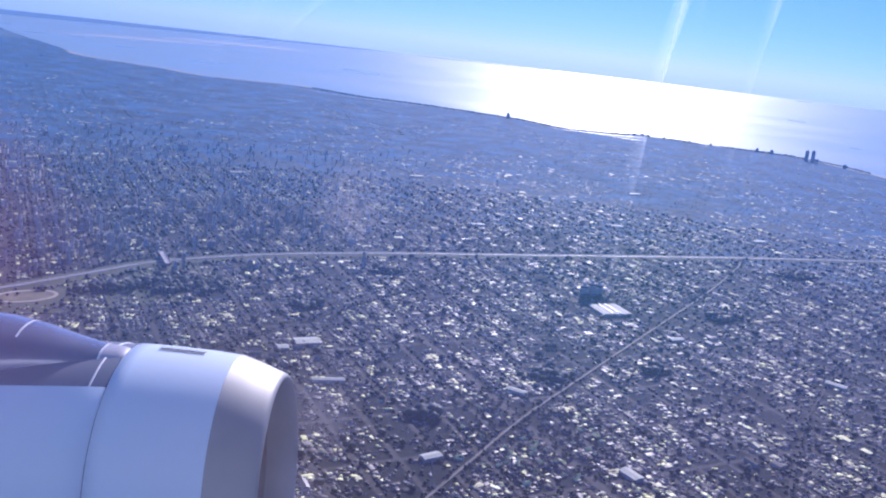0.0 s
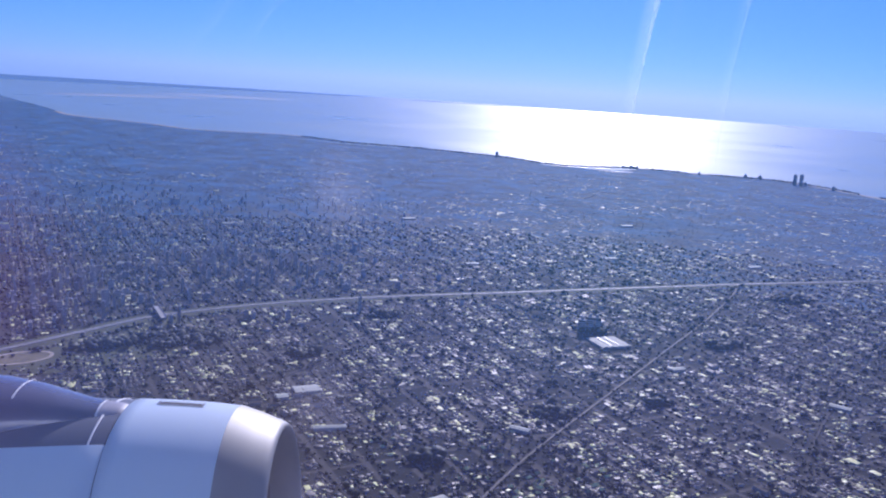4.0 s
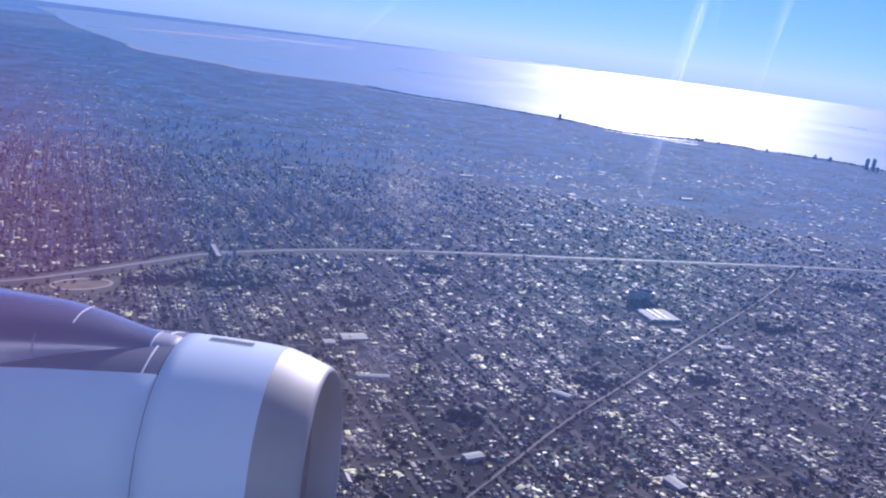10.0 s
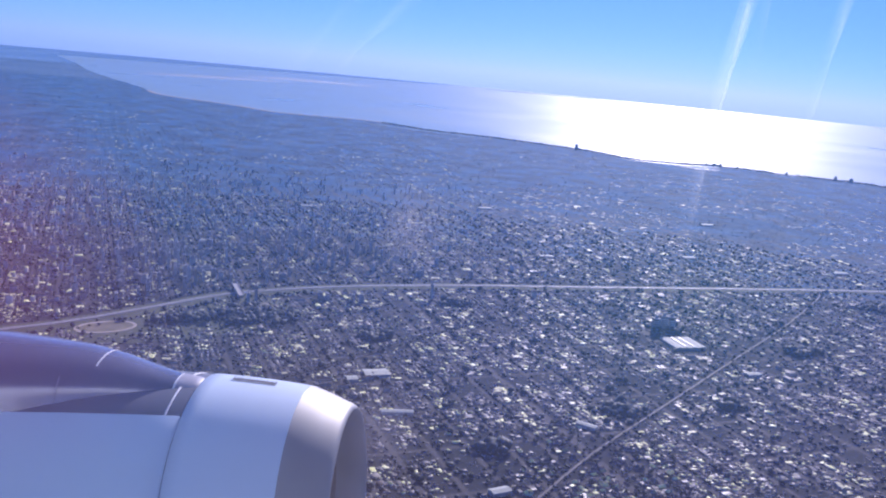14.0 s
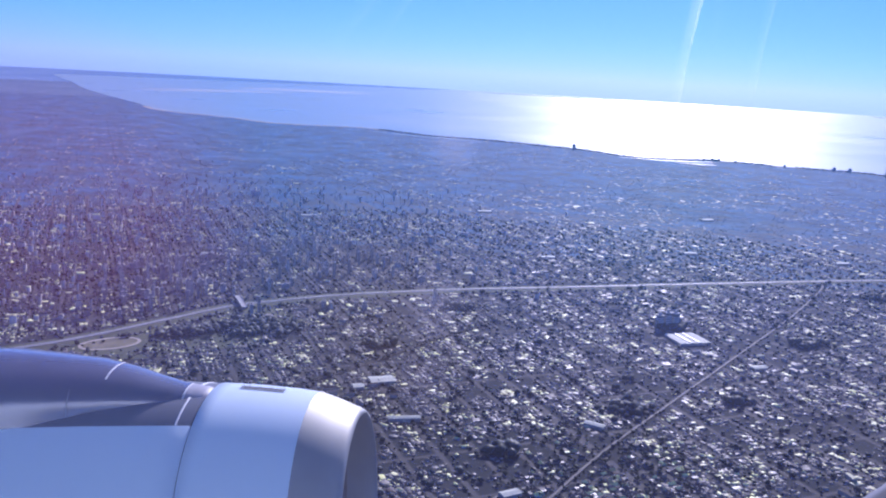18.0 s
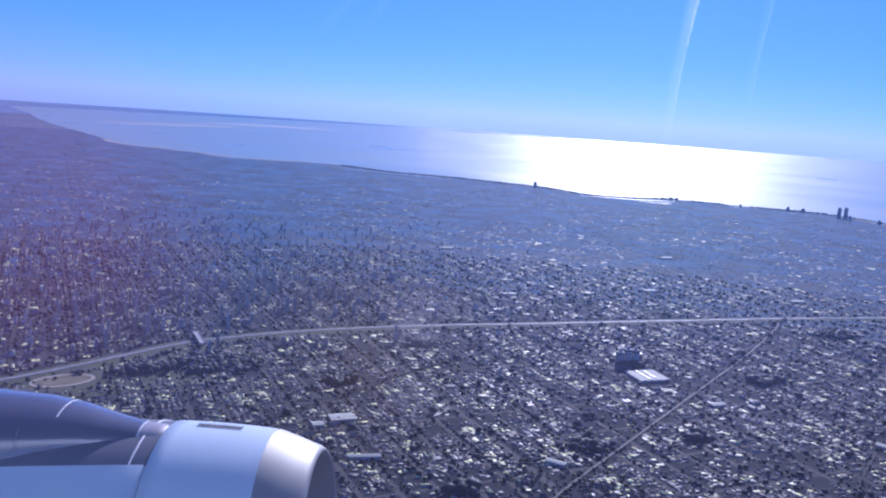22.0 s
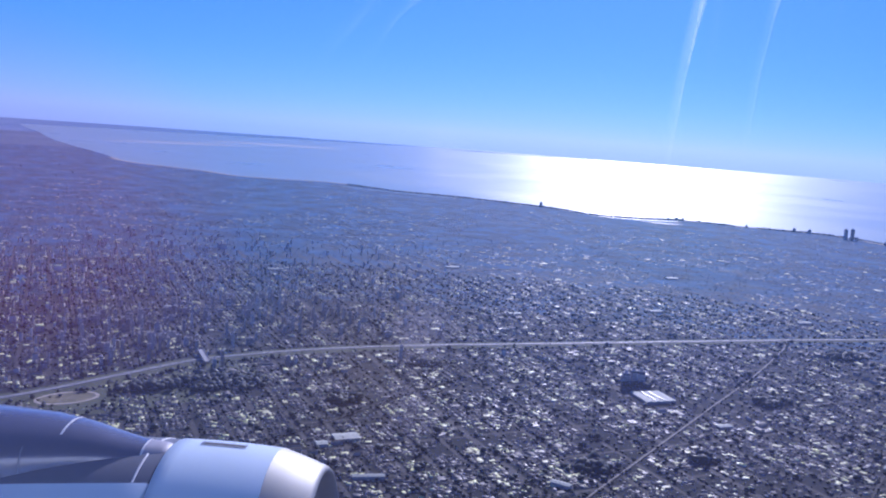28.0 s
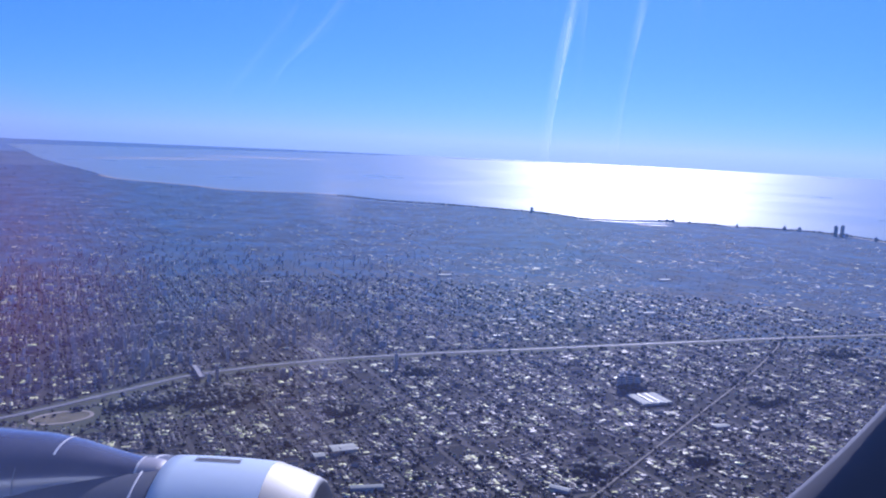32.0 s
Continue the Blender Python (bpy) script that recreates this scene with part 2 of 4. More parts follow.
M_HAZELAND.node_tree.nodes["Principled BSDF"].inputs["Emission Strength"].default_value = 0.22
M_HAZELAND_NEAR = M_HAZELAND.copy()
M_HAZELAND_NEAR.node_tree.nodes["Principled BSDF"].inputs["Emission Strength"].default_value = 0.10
# paler water colour that paints bright reflection into patches of the bay
M_GLARE = mat("bay_glare", (0.36, 0.39, 0.40), 0.6, 0.0, 0.6)


# ---- making meshes ----
def mesh(name, verts, faces, mats, index=None, smooth=False):
    me = bpy.data.meshes.new(name)
    me.from_pydata([tuple(v) for v in verts], [], [tuple(f) for f in faces])
    for m in mats:
        me.materials.append(m)
    if index is not None:
        me.polygons.foreach_set("material_index", np.asarray(index, dtype=np.int32))
    if smooth:
        me.polygons.foreach_set("use_smooth", np.ones(len(me.polygons), dtype=bool))
    me.update()
    return me


def bulk(name, verts, quads, mats, index=None):
    """A large mesh straight from arrays: verts (n, 3), quads (m, 4)."""
    me = bpy.data.meshes.new(name)
    verts = np.asarray(verts, dtype=np.float32)
    quads = np.asarray(quads, dtype=np.int32)
    k = quads.shape[1]
    me.vertices.add(len(verts))
    me.vertices.foreach_set("co", verts.ravel())
    me.loops.add(quads.size)
    me.loops.foreach_set("vertex_index", quads.ravel())
    me.polygons.add(len(quads))
    me.polygons.foreach_set("loop_start", np.arange(0, quads.size, k, dtype=np.int32))
    for m in mats:
        me.materials.append(m)
    if index is not None:
        me.polygons.foreach_set("material_index", np.asarray(index, dtype=np.int32))
    me.update(calc_edges=True)
    me.validate()
    return me


def part(name, me, parent, label=""):
    ob = new(name, me)
    ob.parent = parent
    if label:
        tagged(ob, label=label)
    return ob


def thing(name, label, category, group="", kind="", at=None):
    ob = new(name)
    if at is not None:
        ob.matrix_world = at
    return tagged(ob, label, category, group, kind)


def box(x0, x1, y0, y1, z0, z1, base=0):
    v = [(x, y, z) for z in (z0, z1) for y in (y0, y1) for x in (x0, x1)]
    f = [(0, 2, 3, 1), (4, 5, 7, 6), (0, 1, 5, 4), (2, 6, 7, 3), (0, 4, 6, 2), (1, 3, 7, 5)]
    return v, [tuple(i + base for i in q) for q in f]


def boxes(list_of):
    vs, fs = [], []
    for b in list_of:
        v, f = box(*b, base=len(vs))
        vs += v
        fs += f
    return vs, fs


def smoothed(points, steps):
    """Catmull-Rom through the points."""
    p = [np.array(q, float) for q in points]
    p = [2 * p[0] - p[1]] + p + [2 * p[-1] - p[-2]]
    out = []
    for i in range(1, len(p) - 2):
        for s in range(steps):
            u = s / steps
            a, b, c, e = p[i - 1], p[i], p[i + 1], p[i + 2]
            out.append(0.5 * (2 * b + (c - a) * u + (2 * a - 5 * b + 4 * c - e) * u * u + (3 * b - a - 3 * c + e) * u ** 3))
    out.append(p[-2])
    return np.array(out)


def ribbon(line, offsets, heights):
    """Vertices and quads of a strip along a line with the given section (offset to the side, height)."""
    line = np.asarray(line, float)
    t = np.gradient(line, axis=0)
    t /= np.linalg.norm(t, axis=1)[:, None]
    nrm = np.stack([-t[:, 1], t[:, 0]], 1)
    k = len(offsets)
    v = []
    for p, n in zip(line, nrm):
        for o, h in zip(offsets, heights):
            v.append((p[0] + n[0] * o, p[1] + n[1] * o, h))
    f = [(i * k + j, i * k + j + 1, (i + 1) * k + j + 1, (i + 1) * k + j) for i in range(len(line) - 1) for j in range(k - 1)]
    return v, f


def distance_to(line, pts):
    """Shortest way from each point to a polyline, in plan."""
    best = np.full(len(pts), 1e9)
    for a, b in zip(line[:-1], line[1:]):
        ab = b - a
        u = np.clip(((pts - a) @ ab) / (ab @ ab), 0, 1)
        best = np.minimum(best, np.hypot(*(pts - a - u[:, None] * ab).T))
    return best


def within(poly, pts):
    """Which points lie inside a polygon, in plan."""
    x, y = pts[:, 0], pts[:, 1]
    ins = np.zeros(len(pts), bool)
    for (x0, y0), (x1, y1) in zip(poly, np.roll(poly, -1, axis=0)):
        if y0 == y1:
            continue
        c = ((y0 > y) != (y1 > y)) & (x < (x1 - x0) * (y - y0) / (y1 - y0) + x0)
        ins ^= c
    return ins


# ---- land and sea ----
REACH = 4960.0
ring = [(REACH * math.cos(a), REACH * math.sin(a)) for a in np.linspace(0, 2 * math.pi, 257)[:-1]]
gv = [(0, 0, 0)]
gf = []
radii = (150, 420, 900, 1800, 3200, 4900.0)
for r in radii:
    gv += [(r * math.cos(a), r * math.sin(a), 0) for a in np.linspace(0, 2 * math.pi, 257)[:-1]]
for i in range(256):
    j = (i + 1) % 256
    gf.append((0, 1 + i, 1 + j))
    for k in range(len(radii) - 1):
        gf.append((1 + k * 256 + i, 1 + (k + 1) * 256 + i, 1 + (k + 1) * 256 + j, 1 + k * 256 + j))
tagged(new("ground", mesh("ground", gv, gf, [M_SOIL])), "flat built-up land with dry soil and scrub", "ground", kind="structure")

COAST = [(4950, 150), (2600, 560), (1300, 740), (860, 845), (715, 893), (640, 882), (618, 915), (598, 999), (575, 1085), (535, 1130),
         (463, 1153), (372, 1190), (300, 1168), (246, 1176), (184, 1250), (55, 1323), (-33, 1345), (-140, 1432), (-280, 1425),
         (-394, 1510), (-530, 1590), (-650, 1780), (-960, 2280), (-1210, 2760), (-1480, 3250), (-1580, 3500), (-1380, 3700), (-900, 4080), (-470, 4400), (-150, 4640), (60, 4959)]
coast = smoothed(COAST, 14)
rng = np.random.default_rng(5)
wob = np.array([noise.noise((p[0] * 0.02, p[1] * 0.02, 0)) for p in coast]) * np.clip(np.hypot(*coast.T) / 220, 2, 12)
coast[1:-1, 1] += wob[1:-1]
a0, a1 = math.atan2(coast[-1][1], coast[-1][0]), math.atan2(coast[0][1], coast[0][0])
arc = [(REACH * math.cos(a), REACH * math.sin(a)) for a in np.linspace(a0, a1, 480)[1:-1]]
shore = np.array(list(map(tuple, coast)) + arc)
sea_bm = bmesh.new()
sea_face = sea_bm.faces.new([sea_bm.verts.new((x, y, 0.25)) for x, y in shore])
bmesh.ops.triangulate(sea_bm, faces=[sea_face])
bmesh.ops.recalc_face_normals(sea_bm, faces=sea_bm.faces)
if sea_bm.faces[0].normal.z < 0:
    bmesh.ops.reverse_faces(sea_bm, faces=sea_bm.faces[:])
sea_me = bpy.data.meshes.new("sea")
sea_bm.to_mesh(sea_me)
sea_bm.free()
sea_me.materials.append(M_SEA)
tagged(new("water_sea", sea_me), "open sea with a broad dazzling glitter of sun", "sea", kind="structure")

# sandy strip along the shore
bl = coast[(coast[:, 0] < 900) & (coast[:, 0] > -600) & (coast[:, 1] < 1700)]
v, f = ribbon(bl, (-1, 3, 9), (0.32, 0.5, 0.05))
tagged(new("beach", mesh("beach", v, f, [M_SAND])), "narrow pale sand beach along the shore", "beach", kind="structure")

# lagoons behind the beach, and pale patches painting bright reflections far out in the bay
for nm, line, w, z, m, lab in (("water_lagoon", [(232, 1150), (262, 1146), (300, 1142), (340, 1150), (368, 1158)], 4.0, 0.2, M_SEA, "narrow lagoon glinting behind the beach"),
                               ("water_lagoon", [(300, 1118), (330, 1112), (356, 1116)], 3.0, 0.2, M_SEA, "narrow lagoon glinting behind the beach"),
                               ("water_lagoon", [(-150, 1385), (-60, 1325), (20, 1298), (60, 1290)], 4.0, 0.2, M_SEA, "narrow lagoon glinting behind the beach"),
                               ("water_slick", [(-900, 2440), (-800, 2600), (-660, 2790), (-520, 2860)], 75.0, 0.29, M_GLARE, "pale patch on the bay, painted for its bright reflection"),
                               ("water_slick", [(-760, 3050), (-560, 3200), (-300, 3300)], 110.0, 0.29, M_GLARE, "pale patch on the bay, painted for its bright reflection")):
    ln = smoothed(line, 8)
    taper = np.sin(np.linspace(0.15, math.pi - 0.15, len(ln)))
    t = np.gradient(ln, axis=0)
    t /= np.linalg.norm(t, axis=1)[:, None]
    side_n = np.stack([-t[:, 1], t[:, 0]], 1)
    vs = [(*(p + n * w * k * e), z) for p, n, k in zip(ln, side_n, taper) for e in (-1, 1)]
    tagged(new(nm, mesh(nm, vs, [(2 * i, 2 * i + 1, 2 * i + 3, 2 * i + 2) for i in range(len(ln) - 1)], [m])), lab, "water", kind="structure")

# land across the bay, and a long low island on the horizon
def ridge(name, line, width, height, seed, label, category, material):
    ln = smoothed(line, 12)
    hs = np.array([0.35 + 0.65 * abs(noise.noise((i * 0.21, seed, 0.3))) for i in range(len(ln))]) * height
    fade = np.clip(np.minimum(np.arange(len(ln)), np.arange(len(ln))[::-1]) / 6.0, 0.02, 1)
    t = np.gradient(ln, axis=0)
    t /= np.linalg.norm(t, axis=1)[:, None]
    nrm = np.stack([-t[:, 1], t[:, 0]], 1)
    sec = ((-1, 0), (-0.6, 0.6), (-0.15, 1), (0.3, 0.85), (0.7, 0.4), (1, 0))
    v = [(p[0] + n[0] * o * width * fd, p[1] + n[1] * o * width * fd, 0.1 + h * z * fd) for p, n, h, fd in zip(ln, nrm, hs, fade) for o, z in sec]
    k = len(sec)
    f = [(i * k + j, i * k + j + 1, (i + 1) * k + j + 1, (i + 1) * k + j) for i in range(len(ln) - 1) for j in range(k - 1)]
    return tagged(new(name, mesh(name, v, f, [material], smooth=True)), label, category, kind="structure")


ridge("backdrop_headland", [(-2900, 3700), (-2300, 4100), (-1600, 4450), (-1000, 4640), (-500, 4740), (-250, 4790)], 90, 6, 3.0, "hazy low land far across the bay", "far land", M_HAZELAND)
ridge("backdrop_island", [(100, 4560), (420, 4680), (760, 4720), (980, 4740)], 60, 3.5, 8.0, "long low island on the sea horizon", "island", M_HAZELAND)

# far town: roofs and trees too small to tell apart
ft = []
for az in np.radians(np.linspace(-52, 56, 109)):
    ft.append((480 * math.sin(az), 480 * math.cos(az), 0.03))
    ft.append((4800 * math.sin(az), 4800 * math.cos(az), 0.03))
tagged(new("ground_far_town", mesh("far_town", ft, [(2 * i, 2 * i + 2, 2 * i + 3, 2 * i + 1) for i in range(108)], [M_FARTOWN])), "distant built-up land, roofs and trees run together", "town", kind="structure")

# the farthest land, its haze painted as a blue glow, stronger farther out
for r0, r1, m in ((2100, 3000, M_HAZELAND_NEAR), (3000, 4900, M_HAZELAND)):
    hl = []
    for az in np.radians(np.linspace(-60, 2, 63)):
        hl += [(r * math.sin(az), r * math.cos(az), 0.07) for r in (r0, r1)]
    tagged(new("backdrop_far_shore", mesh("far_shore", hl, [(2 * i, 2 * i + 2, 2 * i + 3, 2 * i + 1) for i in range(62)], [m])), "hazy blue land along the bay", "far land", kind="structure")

# ---- roads ----
HWY = [(-420, 120), (-300, 165), (-215, 215), (-144, 271), (-124, 290), (-104, 315), (-86, 337), (-70, 349), (-41, 366), (7, 386), (64, 404), (157, 434), (253, 463), (420, 505), (700, 560)]
hwy = smoothed(HWY, 10)
DIAG = [(-8, 125), (10, 158), (29, 189), (48, 219), (77, 259), (123, 322), (158, 370), (194, 424), (206, 446)]
diag = smoothed(DIAG, 8)
OLD = [(-110, 160), (-67, 221), (-46, 251), (-28, 272), (0, 310), (19, 333), (38, 372)]
old = smoothed(OLD, 8)
SIDE = [(78, 125), (98, 165), (116, 196), (137, 231), (160, 262), (178, 284)]
side = smoothed(SIDE, 6)
SOUTH = [(196, 120), (212, 197), (220, 244), (229, 292), (236, 330)]
south = smoothed(SOUTH, 6)
WEST = [(190, 150), (191, 202), (190, 233), (185, 266), (176, 300)]
west = smoothed(WEST, 6)

highway = thing("highway", "pale concrete motorway with two carriageways and a median", "highway", kind="structure")
for name, lo, hi in (("carriageway", -0.95, -0.16), ("carriageway", 0.16, 0.95)):
    v, f = ribbon(hwy, (lo, lo, hi, hi), (0.05, 0.45, 0.45, 0.05))
    part(name, mesh(name, v, f, [M_HIGHWAY]), highway)
v, f = ribbon(hwy, (-0.16, -0.08, 0.08, 0.16), (0.4, 0.50, 0.50, 0.4))
part("median_barrier", mesh("median", v, f, [M_CONCRETE]), highway)
for o in (-1.05, 0.95):
    v, f = ribbon(hwy, (o, o, o + 0.10, o + 0.10), (0.0, 0.54, 0.54, 0.0))
    part("side_barrier", mesh("barrier", v, f, [M_CONCRETE]), highway)
v, f = ribbon(hwy, (-5, -2.2, 2.2, 5), (0.02, 0.3, 0.3, 0.02))
part("verge", mesh("verge", v, f, [M_LAWN]), highway, "rough green verge along the motorway")

for line, w, nm, lab in ((diag, 0.32, "road", "straight pale avenue cutting across the street grid"), (old, 0.3, "road", "pale avenue running slantwise through the houses"),
                         (side, 0.25, "road", "narrow side avenue"), (south, 0.9, "road", "broad pale road between works"), (west, 0.45, "road", "winding pale street")):
    r = thing(nm, lab, "road", kind="structure")
    v, f = ribbon(line, (-w, -w, w, w), (0.0, 0.16, 0.16, 0.0))
    part("roadway", mesh("roadway", v, f, [M_STREET if line is old or line is side else M_AVENUE]), r)
    for o in (-w - 0.25, w + 0.05):
        v, f = ribbon(line, (o, o, o + 0.2, o + 0.2), (0.0, 0.24, 0.24, 0.0))
        part("pavement_strip", mesh("kerb", v, f, [M_STREET]), r)

# ---- the town ----
STREET_AZ = radians(23.0)
DIRV = np.array([-math.sin(STREET_AZ), math.cos(STREET_AZ)])     # along the long streets, towards the sea
PERP = np.array([math.cos(STREET_AZ), math.sin(STREET_AZ)])
YAW = math.atan2(DIRV[1], DIRV[0])
BLOCK_W, BLOCK_L, STREET_W = 10.6, 24.0, 1.9
rng = np.random.default_rng(11)

hall_c = np.array((100.0, 327.5))
oval_c = np.array((-114.0, 284.0))
GROVES = [(np.array((97.0, 346.0)), 7.0, 8.0), (np.array((99.0, 347.0)), 6.0, 6.0), (np.array((-68.0, 312.0)), 16.0, 13.0), (np.array((-92.0, 300.0)), 12.0, 6.0), (np.array((268.0, 294.0)), 26.0, 12.0),
          (np.array((241.0, 262.0)), 7.0, 6.0), (np.array((390.0, 447.0)), 30.0, 9.0), (np.array((60.0, 250.0)), 6.0, 5.0),
          (np.array((-38.0, 238.0)), 6.0, 5.0), (np.array((150.0, 330.0)), 9.0, 5.0), (np.array((225.0, 420.0)), 14.0, 8.0), (np.array((-20.0, 300.0)), 7.0, 5.0),
          (np.array((20.0, 215.0)), 5.0, 4.0), (np.array((100.0, 262.0)), 5.0, 4.0), (np.array((10.0, 355.0)), 9.0, 4.0)]


shore_plan = np.concatenate([coast[::3], [(60, 6000), (6000, 6000), (6000, 150)]])


def clear(pts, margin=0.0):
    """Points that lie on open building land."""
    ok = ~within(shore_plan, pts)
    ok &= distance_to(coast[(coast[:, 1] < 2000) & (np.abs(coast[:, 0]) < 1500)][::3], pts) > 9 + margin
    ok &= distance_to(hwy, pts) > 5.5 + margin
    for ln, w in ((diag, 1.5), (old, 1.0), (side, 0.9), (south, 2.0), (west, 1.5)):
        ok &= distance_to(ln, pts) > w + margin
    e = pts - hall_c
    ok &= (np.abs(e @ PERP) > 11 + margin) | (np.abs(e @ DIRV) > 10.5 + margin)
    e = pts - oval_c
    ok &= (e[:, 0] / 15) ** 2 + (e[:, 1] / 11) ** 2 > 1
    return ok


def in_groves(pts, grow=1.0):
    out = np.zeros(len(pts), bool)
    for c, a, b in GROVES:
        e = pts - c
        out |= ((e @ PERP) / (a * grow)) ** 2 + ((e @ DIRV) / (b * grow)) ** 2 < 1
    return out


def lots(reach0, reach1, half, step, keep):
    """House lots in back-to-back rows on the street grid, in a wide fan before the camera."""
    us = np.arange(-140, 141) * BLOCK_W
    rows = []
    for side_off in (2.35, 4.3, 6.3, 8.25):
        vv = np.arange(-900, 1800, step)
        line_us = us[np.arange(-140, 141) % 4 != 0] if side_off == 2.35 else us      # every fourth street is a broad one
        U, V = np.meshgrid(line_us + side_off, vv, indexing="ij")
        cross = np.mod(V, BLOCK_L)
        good = cross > STREET_W + 0.8
        rows.append(np.stack([U[good], V[good]], 1))
    q = np.concatenate(rows)
    q = q + rng.normal(0, 1.0, q.shape) * (0.25, 0.5) + 0.15 * np.stack([np.sin(q[:, 1] * 0.05 + np.floor(q[:, 0] / 37) * 2.1), np.cos(q[:, 0] * 0.07)], 1)
    pts = q[:, :1] * PERP + q[:, 1:] * DIRV
    dist = np.hypot(*pts.T)
    az = np.degrees(np.arctan2(pts[:, 0], pts[:, 1]))
    pick = (dist > reach0) & (dist < reach1) & (np.abs(az - 3) < half) & (rng.random(len(pts)) < keep)
    pts = pts[pick]
    thin = np.array([noise.noise((p[0] * 0.035, p[1] * 0.035, 4.0)) + 0.6 * noise.noise((p[0] * 0.11, p[1] * 0.11, 9.0)) for p in pts])
    pts = pts[rng.random(len(pts)) < np.clip(0.78 + 1.9 * thin, 0.12, 1.0)]
    return pts[clear(pts, 1.0)]


def house_arrays(pts, size, sheds=0.4, wide=0.05):
    n = len(pts)
    turn = YAW + rng.normal(0, 0.08, n) + (rng.random(n) < 0.5) * (math.pi / 2) + (rng.random(n) < 0.25) * rng.uniform(-0.6, 0.6, n)
    grow = np.clip(rng.lognormal(-0.12, 0.33, n), 0.4, 2.2)
    w = rng.uniform(0.7, 1.05, n) * size * grow
    l = rng.uniform(0.8, 1.6, n) * size * grow
    big = rng.random(n) < wide
    w[big] *= 1.5
    l[big] *= 1.8
    h = rng.uniform(0.55, 1.0, n) * size * 0.9
    flat = big | (rng.random(n) < sheds)
    rh = np.where(flat, rng.uniform(0.03, 0.16, n), rng.uniform(0.3, 0.6, n)) * size * 0.85
    tx = np.where(flat, 0.9, 0.08)
    ty = np.where(flat, 0.9, rng.uniform(0.45, 0.97, n))
    sx = np.array([-1, 1, 1, -1])
    sy = np.array([-1, -1, 1, 1])
    V = np.zeros((n, 12, 3))
    for k, (fx, fy, z) in enumerate(((1, 1, 0 * h), (1, 1, h), (None, None, h + rh))):
        ox = sx[None] * (w[:, None] if fx else (w * tx)[:, None])
        oy = sy[None] * (l[:, None] if fy else (l * ty)[:, None])
        V[:, 4 * k:4 * k + 4, 0], V[:, 4 * k:4 * k + 4, 1], V[:, 4 * k:4 * k + 4, 2] = ox, oy, z[:, None]
    c, s = np.cos(turn)[:, None], np.sin(turn)[:, None]
    X = V[:, :, 1] * c - V[:, :, 0] * s + pts[:, :1]
    Y = V[:, :, 1] * s + V[:, :, 0] * c + pts[:, 1:]
    V[:, :, 0], V[:, :, 1] = X, Y
    F = np.array([(0, 3, 7, 4), (3, 2, 6, 7), (2, 1, 5, 6), (1, 0, 4, 5), (4, 7, 11, 8), (7, 6, 10, 11), (6, 5, 9, 10), (5, 4, 8, 9), (8, 11, 10, 9)])
    faces = (F[None] + 12 * np.arange(n)[:, None, None]).reshape(-1, 4)
    idx = (np.tile([0, 0, 0, 0, 1, 1, 1, 1, 1], n).reshape(n, 9) + big[:, None] * np.array([0, 0, 0, 0, 1, 1, 1, 1, 1])).reshape(-1)
    return V.reshape(-1, 3), faces, idx


near = lots(95, 600, 52, 1.05, 0.95)
near = near[~in_groves(near)]
order = np.argsort(np.hypot(near[:, 0] - 45, near[:, 1] - 205))
single, near = near[order[:300]], near[order[300:]]
near = near[rng.random(len(near)) < np.interp(np.hypot(*near.T), [420, 600], [1.0, 0.5])]
mid = lots(500, 1500, 50, 1.5, 0.8)
mid = mid + rng.normal(0, 0.9, mid.shape)
mid = mid[rng.random(len(mid)) < np.interp(np.hypot(*mid.T), [500, 600, 900, 1200, 1480], [0.2, 0.95, 0.8, 0.5, 0.0])]
mid = mid[rng.random(len(mid)) < np.interp(np.hypot(*mid.T), [560, 760, 950, 1300], [0.9, 0.7, 0.45, 0.25])]
parks = np.array([noise.noise((p[0] * 0.009, p[1] * 0.004, 2.0)) + 0.5 * noise.noise((p[0] * 0.03, p[1] * 0.012, 6.0)) for p in mid])
mid = mid[(parks > -0.16) & ~in_groves(mid)]
aside = lots(95, 700, 180, 6.0, 0.25)
aside = aside[np.abs(np.degrees(np.arctan2(aside[:, 0], aside[:, 1])) - 3) > 52]
for nm, pts, size, lab in (("houses", near, 0.5, "close-set low houses with grey, red and white roofs"), ("houses", mid, 0.72, "distant low houses packed on a street grid"), ("houses", aside, 1.3, "scattered low houses at the edge of town")):
    V, F, I = house_arrays(pts, size, 0.8 if pts is mid else 0.4, 0.045 if pts is mid else 0.10)
    if pts is mid:
        V[:, 2] *= 0.35            # far houses flattened so their shaded walls hardly show
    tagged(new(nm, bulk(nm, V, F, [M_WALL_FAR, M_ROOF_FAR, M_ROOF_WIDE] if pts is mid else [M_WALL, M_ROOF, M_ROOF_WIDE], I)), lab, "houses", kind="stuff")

# the nearest houses one by one
M_ROOF1 = M_ROOF.copy()
M_WALL1 = M_WALL.copy()
for m in (M_ROOF1, M_WALL1):
    for n in list(m.node_tree.nodes):
        if n.type == "MATH" and n.operation == "MULTIPLY_ADD":
            n.inputs[1].default_value, n.inputs[2].default_value = 0.0, 0.10
        if n.type == "NEW_GEOMETRY":
            info = m.node_tree.nodes.new("ShaderNodeObjectInfo")
            for lk in list(m.node_tree.links):
                if lk.from_node == n:
                    link(m, info.outputs["Random"], lk.to_socket)
ROOF_KINDS = (("gable", 0.06, 0.98, 0.55), ("hip", 0.06, 0.55, 0.5), ("flat", 0.9, 0.94, 0.1))
templates = []
